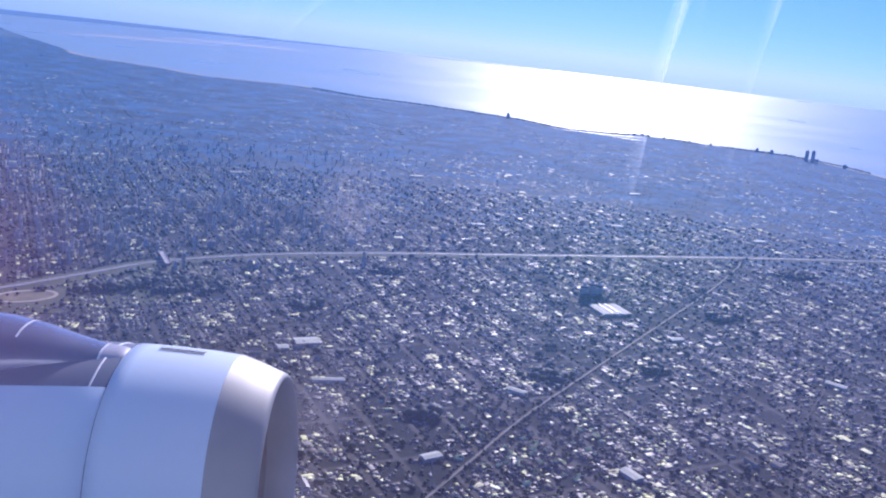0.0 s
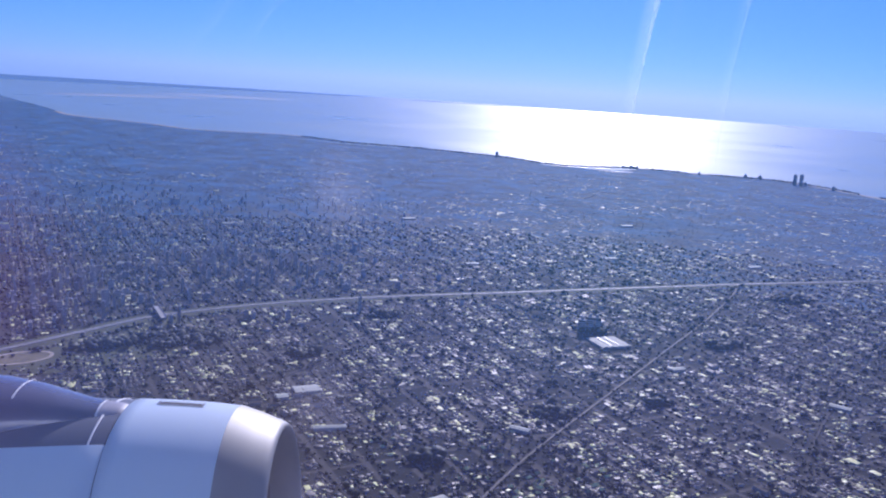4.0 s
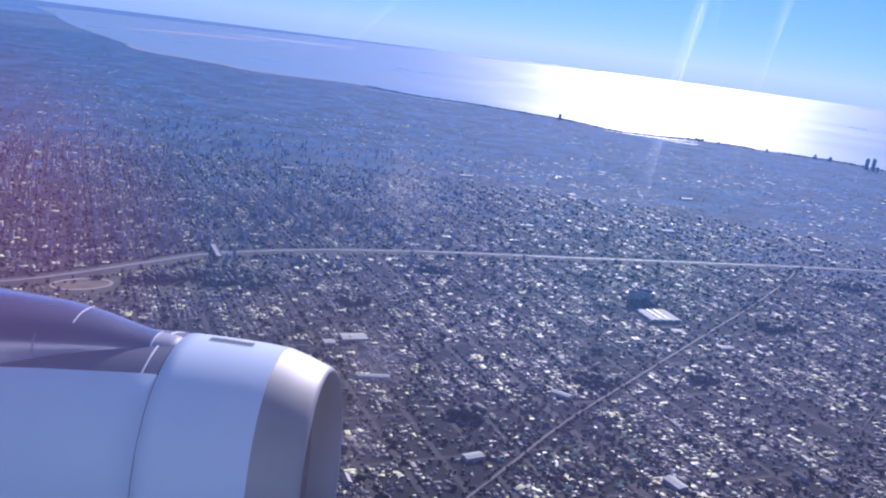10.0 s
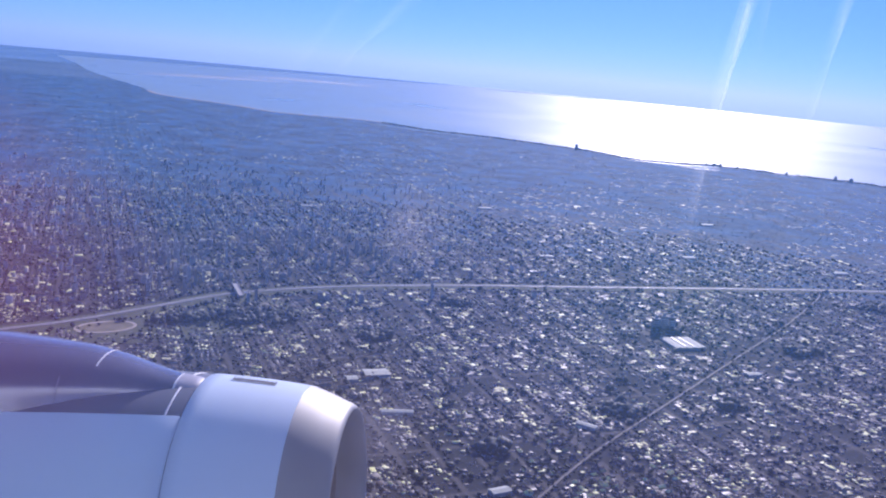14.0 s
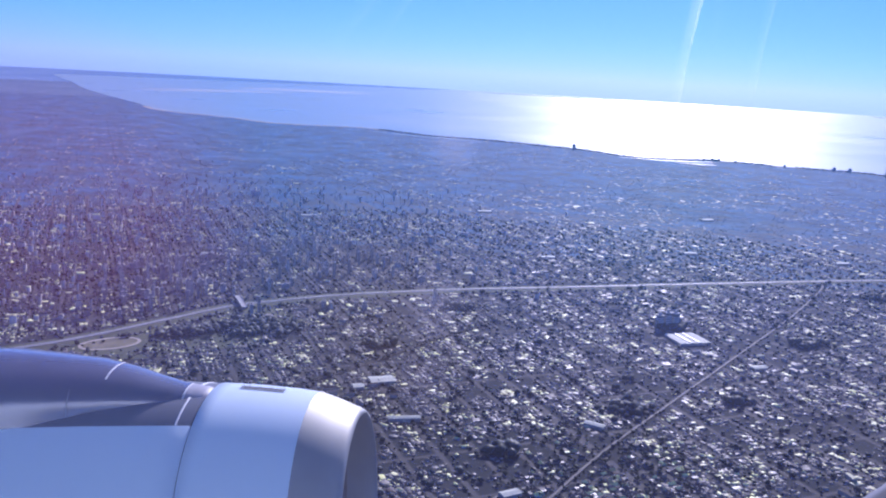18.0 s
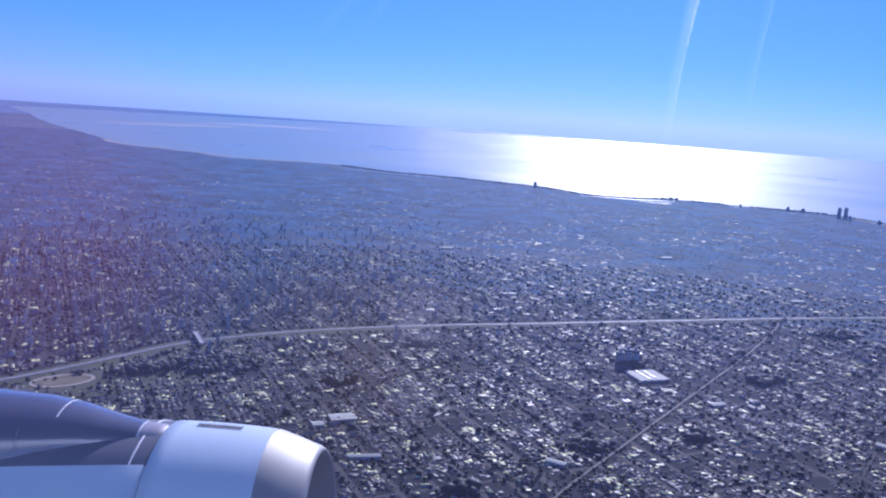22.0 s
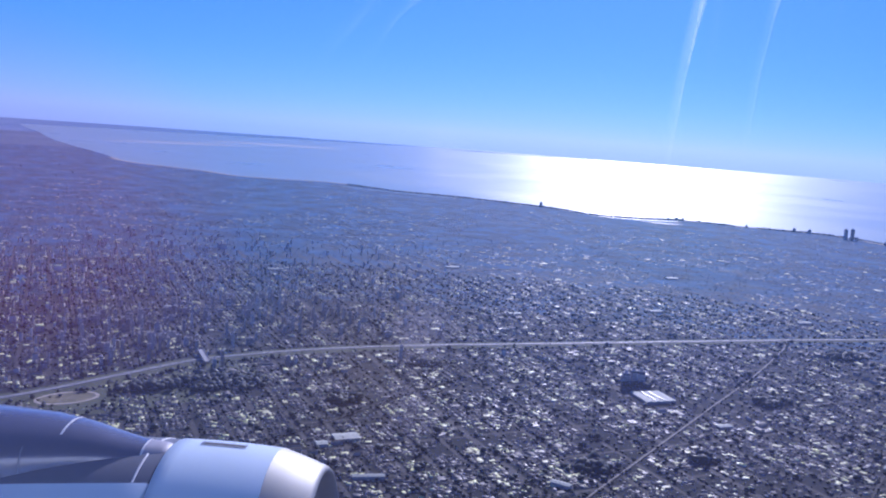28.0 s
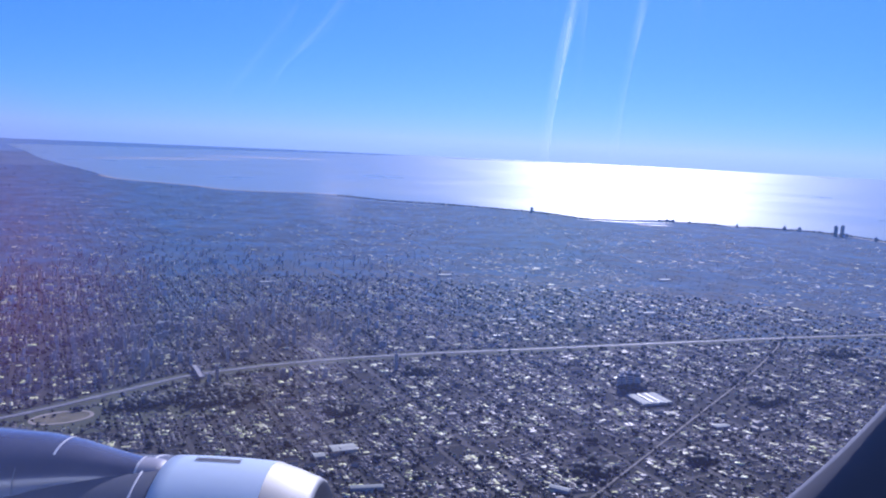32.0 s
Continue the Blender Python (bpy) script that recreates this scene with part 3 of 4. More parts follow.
for kind_name, tx, ty, rh in ROOF_KINDS:
    for w, l, h in ((0.5, 0.72, 0.5), (0.64, 0.95, 0.44)):
        v = [(x * w, y * l, z) for z in (0, h) for x, y in ((-1, -1), (1, -1), (1, 1), (-1, 1))]
        wall = mesh("wall", v, [(0, 1, 5, 4), (1, 2, 6, 5), (2, 3, 7, 6), (3, 0, 4, 7)], [M_WALL1])
        e = 1.1
        rv = [(x * w * e, y * l * e, h - 0.05) for x, y in ((-1, -1), (1, -1), (1, 1), (-1, 1))] + [(x * w * e, y * l * e, h + 0.03) for x, y in ((-1, -1), (1, -1), (1, 1), (-1, 1))]
        rv += [(x * w * tx, y * l * ty, h + rh) for x, y in ((-1, -1), (1, -1), (1, 1), (-1, 1))]
        rf = [(0, 1, 5, 4), (1, 2, 6, 5), (2, 3, 7, 6), (3, 0, 4, 7), (4, 5, 9, 8), (5, 6, 10, 9), (6, 7, 11, 10), (7, 4, 8, 11), (8, 9, 10, 11), (3, 2, 1, 0)]
        roof = mesh("roof", rv, rf, [M_ROOF1])
        cv, cf = box(-0.12, 0.1, l * 0.4, l * 0.4 + 0.2, h, h + rh + 0.3)
        templates.append((kind_name, wall, roof, mesh("chimney", cv, cf, [M_CONCRETE])))
for i, p in enumerate(single):
    kind_name, wall, roof, chim = templates[int(rng.integers(len(templates)))]
    hse = thing("house", "small low house with a %s roof among garden trees" % kind_name, "house", "houses of the near blocks",
                at=pose(p[0], p[1], 0, 0, 0, math.degrees(YAW) - 90 + float(rng.normal(0, 4)) + 90 * int(rng.integers(2))) @ Matrix.Scale(float(rng.uniform(0.65, 1.05)), 4))
    part("wall", wall, hse)
    part("roof", roof, hse)
    if kind_name != "flat":
        part("chimney", chim, hse)

# streets
sv, sf = [], []
def strip(p, q, w, z):
    t = (q - p) / np.linalg.norm(q - p)
    n = np.array((-t[1], t[0])) * w / 2
    b = len(sv)
    sv.extend([(*(p - n), z), (*(p + n), z), (*(q + n), z), (*(q - n), z)])
    sf.append((b, b + 1, b + 2, b + 3))


segs = []
for i in range(-70, 71):
    u = i * BLOCK_W
    ts = np.arange(-300, 1100, 6.0)
    pts = u * PERP + ts[:, None] * DIRV
    wide = STREET_W * (1.5 if i % 6 == 0 else 0.85)
    segs += [(*p, *q, wide, 0.06) for p, q in zip(pts[:-1], pts[1:])]
    for vv in np.arange(-15, 45) * BLOCK_L:
        p = u * PERP + (vv + 0.9) * DIRV
        segs.append((*p, *(p + BLOCK_W * PERP), STREET_W * 0.7, 0.05))
segs = np.array(segs)
rr = np.hypot(segs[:, 0], segs[:, 1])
segs = segs[(rr > 80) & (rr < 640)]
segs = segs[clear(segs[:, :2], -1.0) & clear(segs[:, 2:4], -1.0) & ~in_groves(segs[:, :2], 0.9)]
for x0, y0, x1, y1, w, z in segs:
    strip(np.array((x0, y0)), np.array((x1, y1)), w, z)
tagged(new("streets", mesh("streets", sv, sf, [M_STREET])), "grid of narrow asphalt streets", "streets", kind="stuff")

# trees
ICO = np.array([(0, 0, 1)] + [(0.894 * math.cos(a), 0.894 * math.sin(a), 0.447) for a in np.arange(5) * 2 * math.pi / 5] + [(0.894 * math.cos(a), 0.894 * math.sin(a), -0.447) for a in (np.arange(5) + 0.5) * 2 * math.pi / 5] + [(0, 0, -1)])
ICOF = np.array([(0, 1 + i, 1 + (i + 1) % 5) for i in range(5)] + [(1 + i, 6 + i, 1 + (i + 1) % 5) for i in range(5)] + [(6 + i, 6 + (i + 1) % 5, 1 + (i + 1) % 5) for i in range(5)] + [(11, 6 + (i + 1) % 5, 6 + i) for i in range(5)])


def clump_arrays(pts, r, rise=1.0):
    n = len(pts)
    V = ICO[None] * (1 + rng.normal(0, 0.22, (n, 12, 1)))
    a = rng.uniform(0, 6.28, n)
    c, s = np.cos(a)[:, None], np.sin(a)[:, None]
    X, Y = V[:, :, 0] * c - V[:, :, 1] * s, V[:, :, 0] * s + V[:, :, 1] * c
    rr = r[:, None]
    tall = rng.uniform(0.7, 1.25, n)[:, None] * rise
    out = np.stack([X * rr + pts[:, :1], Y * rr + pts[:, 1:2], V[:, :, 2] * rr * tall + rr * tall * 0.9], 2)
    return out.reshape(-1, 3), (ICOF[None] + 12 * np.arange(n)[:, None, None]).reshape(-1, 3)


def scatter(n, r0, r1, half):
    az = radians(3) + np.radians(rng.uniform(-half, half, n))
    rad = np.sqrt(rng.uniform(r0 * r0, r1 * r1, n))
    return np.stack([np.sin(az) * rad, np.cos(az) * rad], 1)


def open_trees(pts, w=2.0):
    ok = ~within(shore_plan, pts) & (distance_to(hwy, pts) > 3.6)
    for ln, k in ((diag, 0.75), (old, 0.5), (side, 0.6), (south, 1.7), (west, 1.1)):
        ok &= distance_to(ln, pts) > k
    e = pts - hall_c
    ok &= (np.abs(e @ PERP) > 9) | (np.abs(e @ DIRV) > 7.5)
    e = pts - oval_c
    ok &= (e[:, 0] / 11) ** 2 + (e[:, 1] / 8) ** 2 > 1
    return pts[ok]


near_t = open_trees(scatter(9000, 95, 560, 52))
lined = []
for i in range(-70, 71):
    ts = np.arange(-300, 760, 1.5)
    lined.append((i * BLOCK_W + rng.choice((-1.25, 1.25, 2.6) if i % 4 == 0 else (-1.25, 1.25), len(ts)))[:, None] * PERP + (ts + rng.normal(0, 0.5, len(ts)))[:, None] * DIRV)
lined = np.concatenate(lined)
dl = np.hypot(*lined.T)
lined = open_trees(lined[(dl > 95) & (dl < 600) & (rng.random(len(lined)) < 0.75) & (np.abs(np.degrees(np.arctan2(lined[:, 0], lined[:, 1])) - 3) < 50)])
grove = []
for c, a, b in GROVES:
    k = int(a * b * (1.1 if a < 35 else 0.5))
    q = rng.normal(0, 0.5, (k, 2))
    q = q[np.hypot(*q.T) < 1.05]
    grove.append(c + q[:, :1] * a * PERP + q[:, 1:] * b * DIRV)
grove = open_trees(np.concatenate(grove))
far_t = open_trees(scatter(13000, 500, 1150, 50))
far_t = far_t[rng.random(len(far_t)) < np.interp(np.hypot(*far_t.T), [500, 650, 900, 1150], [1.0, 0.55, 0.3, 0.1])]
far_t = far_t[distance_to(coast[::3], far_t) > 25]
woods = scatter(5000, 560, 820, 48)
wooded = np.array([noise.noise((p[0] * 0.009, p[1] * 0.004, 2.0)) + 0.5 * noise.noise((p[0] * 0.03, p[1] * 0.012, 6.0)) for p in woods])
woods = open_trees(woods[wooded < -0.1])
far_t = np.concatenate([far_t, woods])
away = scatter(900, 1250, 3000, 24) @ np.array(((0.82, -0.57), (0.57, 0.82))).T
away = away[~within(shore_plan, away)]
away = away[distance_to(coast[::2], away) > 40]
verge = []
for o in (-7.5, 7.0):
    t = np.gradient(hwy, axis=0)
    t /= np.linalg.norm(t, axis=1)[:, None]
    verge.append(hwy + np.stack([-t[:, 1], t[:, 0]], 1) * (o + rng.normal(0, 1.2, (len(hwy), 1))) + t * rng.uniform(-3, 3, (len(hwy), 1)))
verge = np.concatenate(verge)
allnear = np.concatenate([near_t, lined])
o2 = np.argsort(np.hypot(allnear[:, 0] - 45, allnear[:, 1] - 205))
lone, allnear = allnear[o2[:260]], allnear[o2[260:]]
for nm, pts, r, lab in (("trees", allnear, np.clip(rng.lognormal(-0.68, 0.4, len(allnear)), 0.22, 1.4), "dark garden and street trees between the houses"),
                        ("trees", np.concatenate([grove, verge]), np.concatenate([rng.uniform(0.9, 2.0, len(grove)), rng.uniform(0.4, 1.1, len(verge))]), "dense dark groves of trees"),
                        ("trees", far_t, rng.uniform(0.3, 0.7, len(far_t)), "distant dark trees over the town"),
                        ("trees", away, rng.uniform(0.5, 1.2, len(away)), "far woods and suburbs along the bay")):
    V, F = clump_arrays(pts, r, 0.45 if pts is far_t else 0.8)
    # far trees take the hazed land material, so they blend into it
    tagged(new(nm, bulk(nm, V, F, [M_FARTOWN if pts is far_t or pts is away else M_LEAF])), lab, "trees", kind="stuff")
roadside = []
for ln, w in ((diag, 1.0), (old, 0.65), (side, 0.6), (south, 1.5), (west, 0.85)):
    t = np.gradient(ln, axis=0)
    t /= np.linalg.norm(t, axis=1)[:, None]
    n = np.stack([-t[:, 1], t[:, 0]], 1)
    for o in (-w, w):
        for _ in range(3):
            q = ln + n * (o + rng.normal(0, 0.22, (len(ln), 1))) + t * rng.uniform(-3, 3, (len(ln), 1))
            roadside.append(q[rng.random(len(q)) < 0.6])
roadside = np.concatenate(roadside)
V, F = clump_arrays(roadside, rng.uniform(0.25, 0.6, len(roadside)), 0.9)
tagged(new("trees", bulk("roadside_trees", V, F, [M_LEAF])), "dark trees along the avenues", "trees", kind="stuff")
belt = []
seaside = coast[(coast[:, 0] < 800) & (coast[:, 0] > -120) & (coast[:, 1] < 1800)]
for k in range(len(seaside) - 1):
    m = int(np.hypot(*(seaside[k + 1] - seaside[k])) / 0.5)
    if noise.noise((k * 0.11, 3.0, 0.0)) > -0.25 and m:
        belt.append(seaside[k] + rng.random((m, 1)) * (seaside[k + 1] - seaside[k]) + np.stack([rng.uniform(-1.5, 1.5, m), -rng.uniform(2, 16, m)], 1))
belt = np.concatenate(belt)
V, F = clump_arrays(belt, rng.uniform(0.5, 1.3, len(belt)), 0.8)
tagged(new("trees", bulk("shore_trees", V, F, [M_LEAF])), "dark belt of trees along the shore", "trees", kind="stuff")
M_LEAF1 = mottled("single_foliage", [(0.3, (0.02, 0.032, 0.013)), (0.7, (0.065, 0.075, 0.03))], 0.6, 0.7, spec=0.3, fine=2.0)
crowns = []
for k in range(4):
    q = np.concatenate([[(0, 0)], rng.normal(0, 0.42, (5, 2))])
    V, F = clump_arrays(q, np.concatenate([[0.62], rng.uniform(0.3, 0.5, 5)]))
    V[:, 2] += 0.35 + np.repeat(rng.uniform(-0.05, 0.3, 6), 12)
    crowns.append(bulk("crown", V, F, [M_LEAF1]))
tv = [(r * math.cos(a), r * math.sin(a), z) for z, r in ((0, 0.13), (0.5, 0.09), (0.9, 0.06)) for a in np.arange(6) * math.pi / 3]
trunk = mesh("trunk", tv, [(k * 6 + i, k * 6 + (i + 1) % 6, k * 6 + 6 + (i + 1) % 6, k * 6 + 6 + i) for k in range(2) for i in range(6)], [M_BARK])
for p in lone:
    t = thing("tree", "dark leafy garden tree beside low houses", "tree", "trees of the near blocks", at=pose(p[0], p[1], 0, 0, 0, float(rng.uniform(0, 360))) @ Matrix.Scale(float(rng.uniform(0.42, 0.8)), 4))
    part("trunk", trunk, t)
    part("crown", crowns[int(rng.integers(4))], t)

# blocks of flats beyond the motorway
def flats(name_, w, l, floors, seed):
    """Vertices of a block of flats: a glazed core, a slab a storey, a plant room."""
    s = 0.72
    bs = [(-w * 0.93, w * 0.93, -l * 0.93, l * 0.93, 0, floors * s)]
    core = mesh("glazing", *boxes(bs), [M_GLASSDARK])
    slabs = mesh("wall", *boxes([(-w, w, -l, l, k * s - (0.06 if k else 0), k * s + 0.36) for k in range(floors)]), [M_BLOCK1])
    roof = mesh("roof", *boxes([(-w * 1.02, w * 1.02, -l * 1.02, l * 1.02, floors * s, floors * s + 0.18)]), [M_CONCRETE])
    plant = mesh("plant_room", *boxes([(-w * 0.35, w * 0.4, -l * 0.3, l * 0.25, floors * s + 0.18, floors * s + 0.75)]), [M_CONCRETE])
    return core, slabs, roof, plant


M_BLOCK1 = M_BLOCK.copy()
for n in list(M_BLOCK1.node_tree.nodes):
    if n.type == "NEW_GEOMETRY":
        info = M_BLOCK1.node_tree.nodes.new("ShaderNodeObjectInfo")
        for lk in list(M_BLOCK1.node_tree.links):
            if lk.from_node == n:
                link(M_BLOCK1, info.outputs["Random"], lk.to_socket)
kinds = [flats("a", 0.6, 1.1, 5, 1), flats("b", 0.55, 0.65, 8, 2), flats("c", 0.6, 1.7, 4, 3), flats("d", 0.55, 0.7, 10, 4), flats("e", 0.55, 1.2, 6, 5)]
cand = scatter(17000, 290, 760, 46)
dens = np.exp(-((cand[:, 0] + 190) / 150) ** 2) * np.clip((distance_to(hwy, cand) - 6) / 30, 0, 1) * (cand[:, 1] > 330 + 0.45 * (cand[:, 0] + 60))
cand = cand[rng.random(len(cand)) < dens * 0.6 * np.interp(np.hypot(*cand.T), [290, 520, 760], [1.0, 0.8, 0.03])]
cand = cand[clear(cand, 3.0)]
keep = []
for p in cand:
    if all(np.hypot(*(p - q)) > 2.3 for q in keep):
        keep.append(p)
keep = sorted(keep, key=lambda p: np.hypot(p[0] + 60, p[1] - 380))
for i, p in enumerate(keep):
    if i < 170:
        k = kinds[int(rng.choice([0, 0, 1, 2, 3, 4]))]
        t = thing("apartment_building", "pale block of flats with banded floors and a flat roof", "apartment block", "flats beyond the motorway", at=pose(p[0], p[1], 0, 0, 0, math.degrees(YAW) + 90 * int(rng.integers(2)) - 90))
        for nm, me in zip(("glazing", "wall", "roof", "plant_room"), k):
            part(nm, me, t)
V, F, I = house_arrays(np.array(keep[170:]), 0.6, 1.0)
V[:, 2] *= np.repeat(rng.uniform(3.0, 8.0, len(keep) - 170), 12)
tagged(new("apartment_blocks", bulk("apartment_blocks", V, F, [M_BLOCK, M_ROOF], I)), "distant blocks of flats", "apartment blocks", kind="stuff")

# ---- landmarks ----
hall = thing("warehouse", "large flat white-roofed hall beside a dark grove", "warehouse", at=pose(100.3, 327.0, 0, 0, 0, 17))
part("wall", mesh("wall", *boxes([(-6.6, 6.6, -6.2, 6.2, 0, 1.0)]), [M_CONCRETE]), hall)
for k in range(4):
    x = -6.8 + k * 3.4
    part("roof_bay", mesh("roof_bay", [(x, -6.5, 1.0), (x + 1.7, -6.5, 1.3), (x + 3.36, -6.5, 1.0), (x, 6.5, 1.0), (x + 1.7, 6.5, 1.3), (x + 3.36, 6.5, 1.0)], [(0, 1, 4, 3), (1, 2, 5, 4), (0, 2, 1), (3, 4, 5)], [M_HALLROOF]), hall)
for k in range(2):
    part("skylight", mesh("skylight", *boxes([(-2.4 + 3.4 * k, -1.9 + 3.4 * k, -5.6, 5.6, 1.1, 1.36)]), [M_GLASSDARK]), hall)
tagged(new("pavement_yard", mesh("yard", *boxes([(86.5, 92.5, 326.5, 343, 0.0, 0.12)]), [M_STREET])), "dark asphalt yard beside the hall", "yard", kind="structure")

# sports ground
ov = [(oval_c[0] + 9.5 * math.cos(a) * math.cos(0.6) - 5.5 * math.sin(a) * math.sin(0.6), oval_c[1] + 9.5 * math.cos(a) * math.sin(0.6) + 5.5 * math.sin(a) * math.cos(0.6)) for a in np.linspace(0, 2 * math.pi, 49)]
field = thing("sports_field", "dry oval sports field with a pale running track", "sports field", kind="structure")
bm = bmesh.new()
bm.faces.new([bm.verts.new((x, y, 0.10)) for x, y in ov[:-1]])
me = bpy.data.meshes.new("turf")
bm.to_mesh(me)
bm.free()
me.materials.append(M_GRASS)
part("turf", me, field)
v, f = ribbon(np.array(ov), (0.2, 0.2, -1.0, -1.0), (0.0, 0.16, 0.16, 0.0))
part("track", mesh("track", v, f, [M_SAND]), field, "pale sandy running track")
tagged(new("ground_park", mesh("park", [(-140, 276, 0.08), (-112, 262, 0.08), (-60, 296, 0.08), (-48, 330, 0.08), (-74, 341, 0.08), (-100, 312, 0.08)], [(0, 1, 2, 3, 4, 5)], [M_LAWN])), "dark green park beside the motorway", "park", kind="structure")

# bridge over the motorway
bridge = thing("bridge", "concrete road bridge over the motorway", "bridge", at=pose(-82, 341, 0, 0, 0, math.degrees(math.atan2(DIRV[1], DIRV[0]))))
part("deck", mesh("deck", *boxes([(-9, 9, -1.2, 1.2, 1.5, 1.8)]), [M_CONCRETE]), bridge)
for y in (-1.25, 1.1):
    part("parapet", mesh("parapet", *boxes([(-9, 9, y, y + 0.15, 1.8, 2.15)]), [M_CONCRETE]), bridge)
for x in (-5, 0, 5):
    part("pier", mesh("pier", *boxes([(x - 0.3, x + 0.3, -0.9, 0.9, 0, 1.5)]), [M_CONCRETE]), bridge)

# towers on the shore
def tower(x, y, w, h, label, group="towers by the sea"):
    t = thing("tower_block", label, "tower block", group, at=pose(x, y, 0, 0, 0, 12))
    n = int(h / 0.9)
    part("glazing", mesh("glazing", *boxes([(-w * 0.94, w * 0.94, -w * 0.94, w * 0.94, 0, h)]), [M_GLASSDARK]), t)
    part("wall", mesh("wall", *boxes([(-w, w, -w, w, k * 0.9, k * 0.9 + 0.5) for k in range(n)]), [M_BLOCK1]), t)
    part("roof", mesh("roof", *boxes([(-w * 1.03, w * 1.03, -w * 1.03, w * 1.03, h, h + 0.4), (-w * 0.4, w * 0.4, -w * 0.4, w * 0.4, h + 0.4, h + 1.6)]), [M_CONCRETE]), t)
    return t


for x, y, h in ((92.5, 342.0, 5.6), (96.0, 343.2, 6.6), (99.5, 344.4, 6.2)):
    tower(x, y, 1.35, h, "dark tower block behind the white-roofed hall", "towers behind the hall")
tower(182, 1232, 1.7, 7.0, "lone dark tower block on the shore")
tower(550, 1064, 1.7, 13, "twin tower block by the sea")
tower(557, 1061, 1.7, 14, "twin tower block by the sea")
for x, y, w, h in ((512, 1128, 1.5, 4.2), (529, 1120, 1.7, 4.2), (364, 1172, 1.6, 3.4), (352, 1170, 1.3, 2.6), (374, 1176, 1.4, 3.0), (452, 1142, 1.2, 2.4), (566, 1066, 1.4, 3.4), (581, 1024, 1.5, 4.0)):
    tower(x, y, w, h, "low tower block on the shore")
sheds = [(163, 262, 3.4, 1.5, -40), (-17, 262, 4.0, 2.6, 20), (-24, 255, 1.8, 1.6, 20), (118, 296, 3.0, 1.4, 20), (70, 188, 2.8, 1.6, -60), (20, 190, 2.6, 1.3, 30), (-40, 215, 3.4, 1.0, 15), (48, 235, 3.0, 1.2, -30),
                      (-8, 232, 4.6, 1.0, 10), (240, 500, 5.0, 2.0, 20), (60, 470, 4.0, 2.0, 15), (-120, 430, 4.0, 1.6, 10), (290, 350, 6, 2, 15), (310, 330, 5, 1.6, 15), (295, 312, 5, 2, 15), (150, 505, 4, 2, 12), (30, 620, 5, 2.5, 20), (200, 640, 5, 2.5, 20), (-90, 560, 5, 2, 20)]
srng = np.random.default_rng(31)
yards = clear(srng_pts := np.concatenate([c + srng.normal(0, 9, (7, 2)) for c in scatter(24, 130, 480, 34)]), 3.0)
sheds += [(float(p[0]), float(p[1]), float(srng.uniform(0.9, 2.4)), float(srng.uniform(0.5, 1.1)), math.degrees(YAW) + 90 * int(srng.integers(2)) + float(srng.normal(0, 5))) for p in srng_pts[yards]]
for i, (x, y, w, l, a) in enumerate(sheds):
    s = thing("shed", "long pale-roofed shed among low houses" if i < 19 else "works building with a low pitched roof among houses", "shed", "large sheds in the town", at=pose(x, y, 0, 0, 0, a))
    part("wall", mesh("wall", *boxes([(-w, w, -l, l, 0, 1.1)]), [M_CONCRETE]), s)
    part("roof", mesh("roof", [(-w * 1.04, -l * 1.06, 1.1), (w * 1.04, -l * 1.06, 1.1), (w * 1.04, 0, 1.4), (-w * 1.04, 0, 1.4), (-w * 1.04, l * 1.06, 1.1), (w * 1.04, l * 1.06, 1.1)], [(0, 1, 2, 3), (3, 2, 5, 4), (0, 3, 4), (1, 5, 2)], [M_HALLROOF if i < 19 else M_ROOF1]), s)

# outbuildings in the yards between the nearest houses
yard = lots(95, 330, 46, 0.6, 0.75)
yard = yard + rng.normal(0, 1.3, yard.shape)
yard = yard[clear(yard, 0.4) & ~in_groves(yard)]
V, F, I = house_arrays(yard, 0.34, 0.7)
tagged(new("outbuildings", bulk("outbuildings", V, F, [M_WALL, M_ROOF], I)), "small outbuildings crowded in the yards between houses", "outbuildings", kind="stuff")

# ---- the engine under the wing, seen from the cabin window ----
AX = Vector((0.99581, -0.07049, 0.05820)).normalized()
AY = Vector((0, 0, 1)).cross(AX).normalized()
AZ = AX.cross(AY)
HUB = Vector((-0.597, 6.910, 95.955))
engine = thing("jet_engine", "white turbofan nacelle with bare metal lip and grey pylon", "jet engine",
               at=Matrix.Translation(HUB) @ Matrix((AX, AY, AZ)).transposed().to_4x4())


def crown(s, a):
    """The nacelle stands a little proud of round along its crown."""
    amount = float(np.interp(s, [-3.5, -1.27, -0.38, -0.1], [0.060, 0.075, 0.058, 0.0]))
    return amount * max(0.0, (math.cos(a) - 0.3) / 0.7) ** 1.5


def turned(name, profile, material, a0=0.0, a1=360.0, n=128, round_=False):
    """A surface of revolution about the engine's axis; angles run from the crown. a0 may change with the station."""
    full = not callable(a0) and a1 - a0 >= 359.9
    k = n if full else n + 1
    v = []
    for s, r in profile:
        lo, hi = (a0(s), 360 - a0(s)) if callable(a0) else (a0, a1)
        for a in np.radians(np.linspace(lo, hi, n + 1))[:k]:
            q = r + (0 if round_ else crown(s, a))
            v.append((s, q * math.sin(a), q * math.cos(a)))
    f = []
    for i in range(len(profile) - 1):
        for j in range(k if full else k - 1):
            f.append((i * k + j, i * k + (j + 1) % k, (i + 1) * k + (j + 1) % k, (i + 1) * k + j))
    return mesh(name, v, f, [material], smooth=True)


def door_edge(s):
    return float(np.interp(s, [-5.5, -3.3, -1.28], [33.0, 31.0, 24.0]))


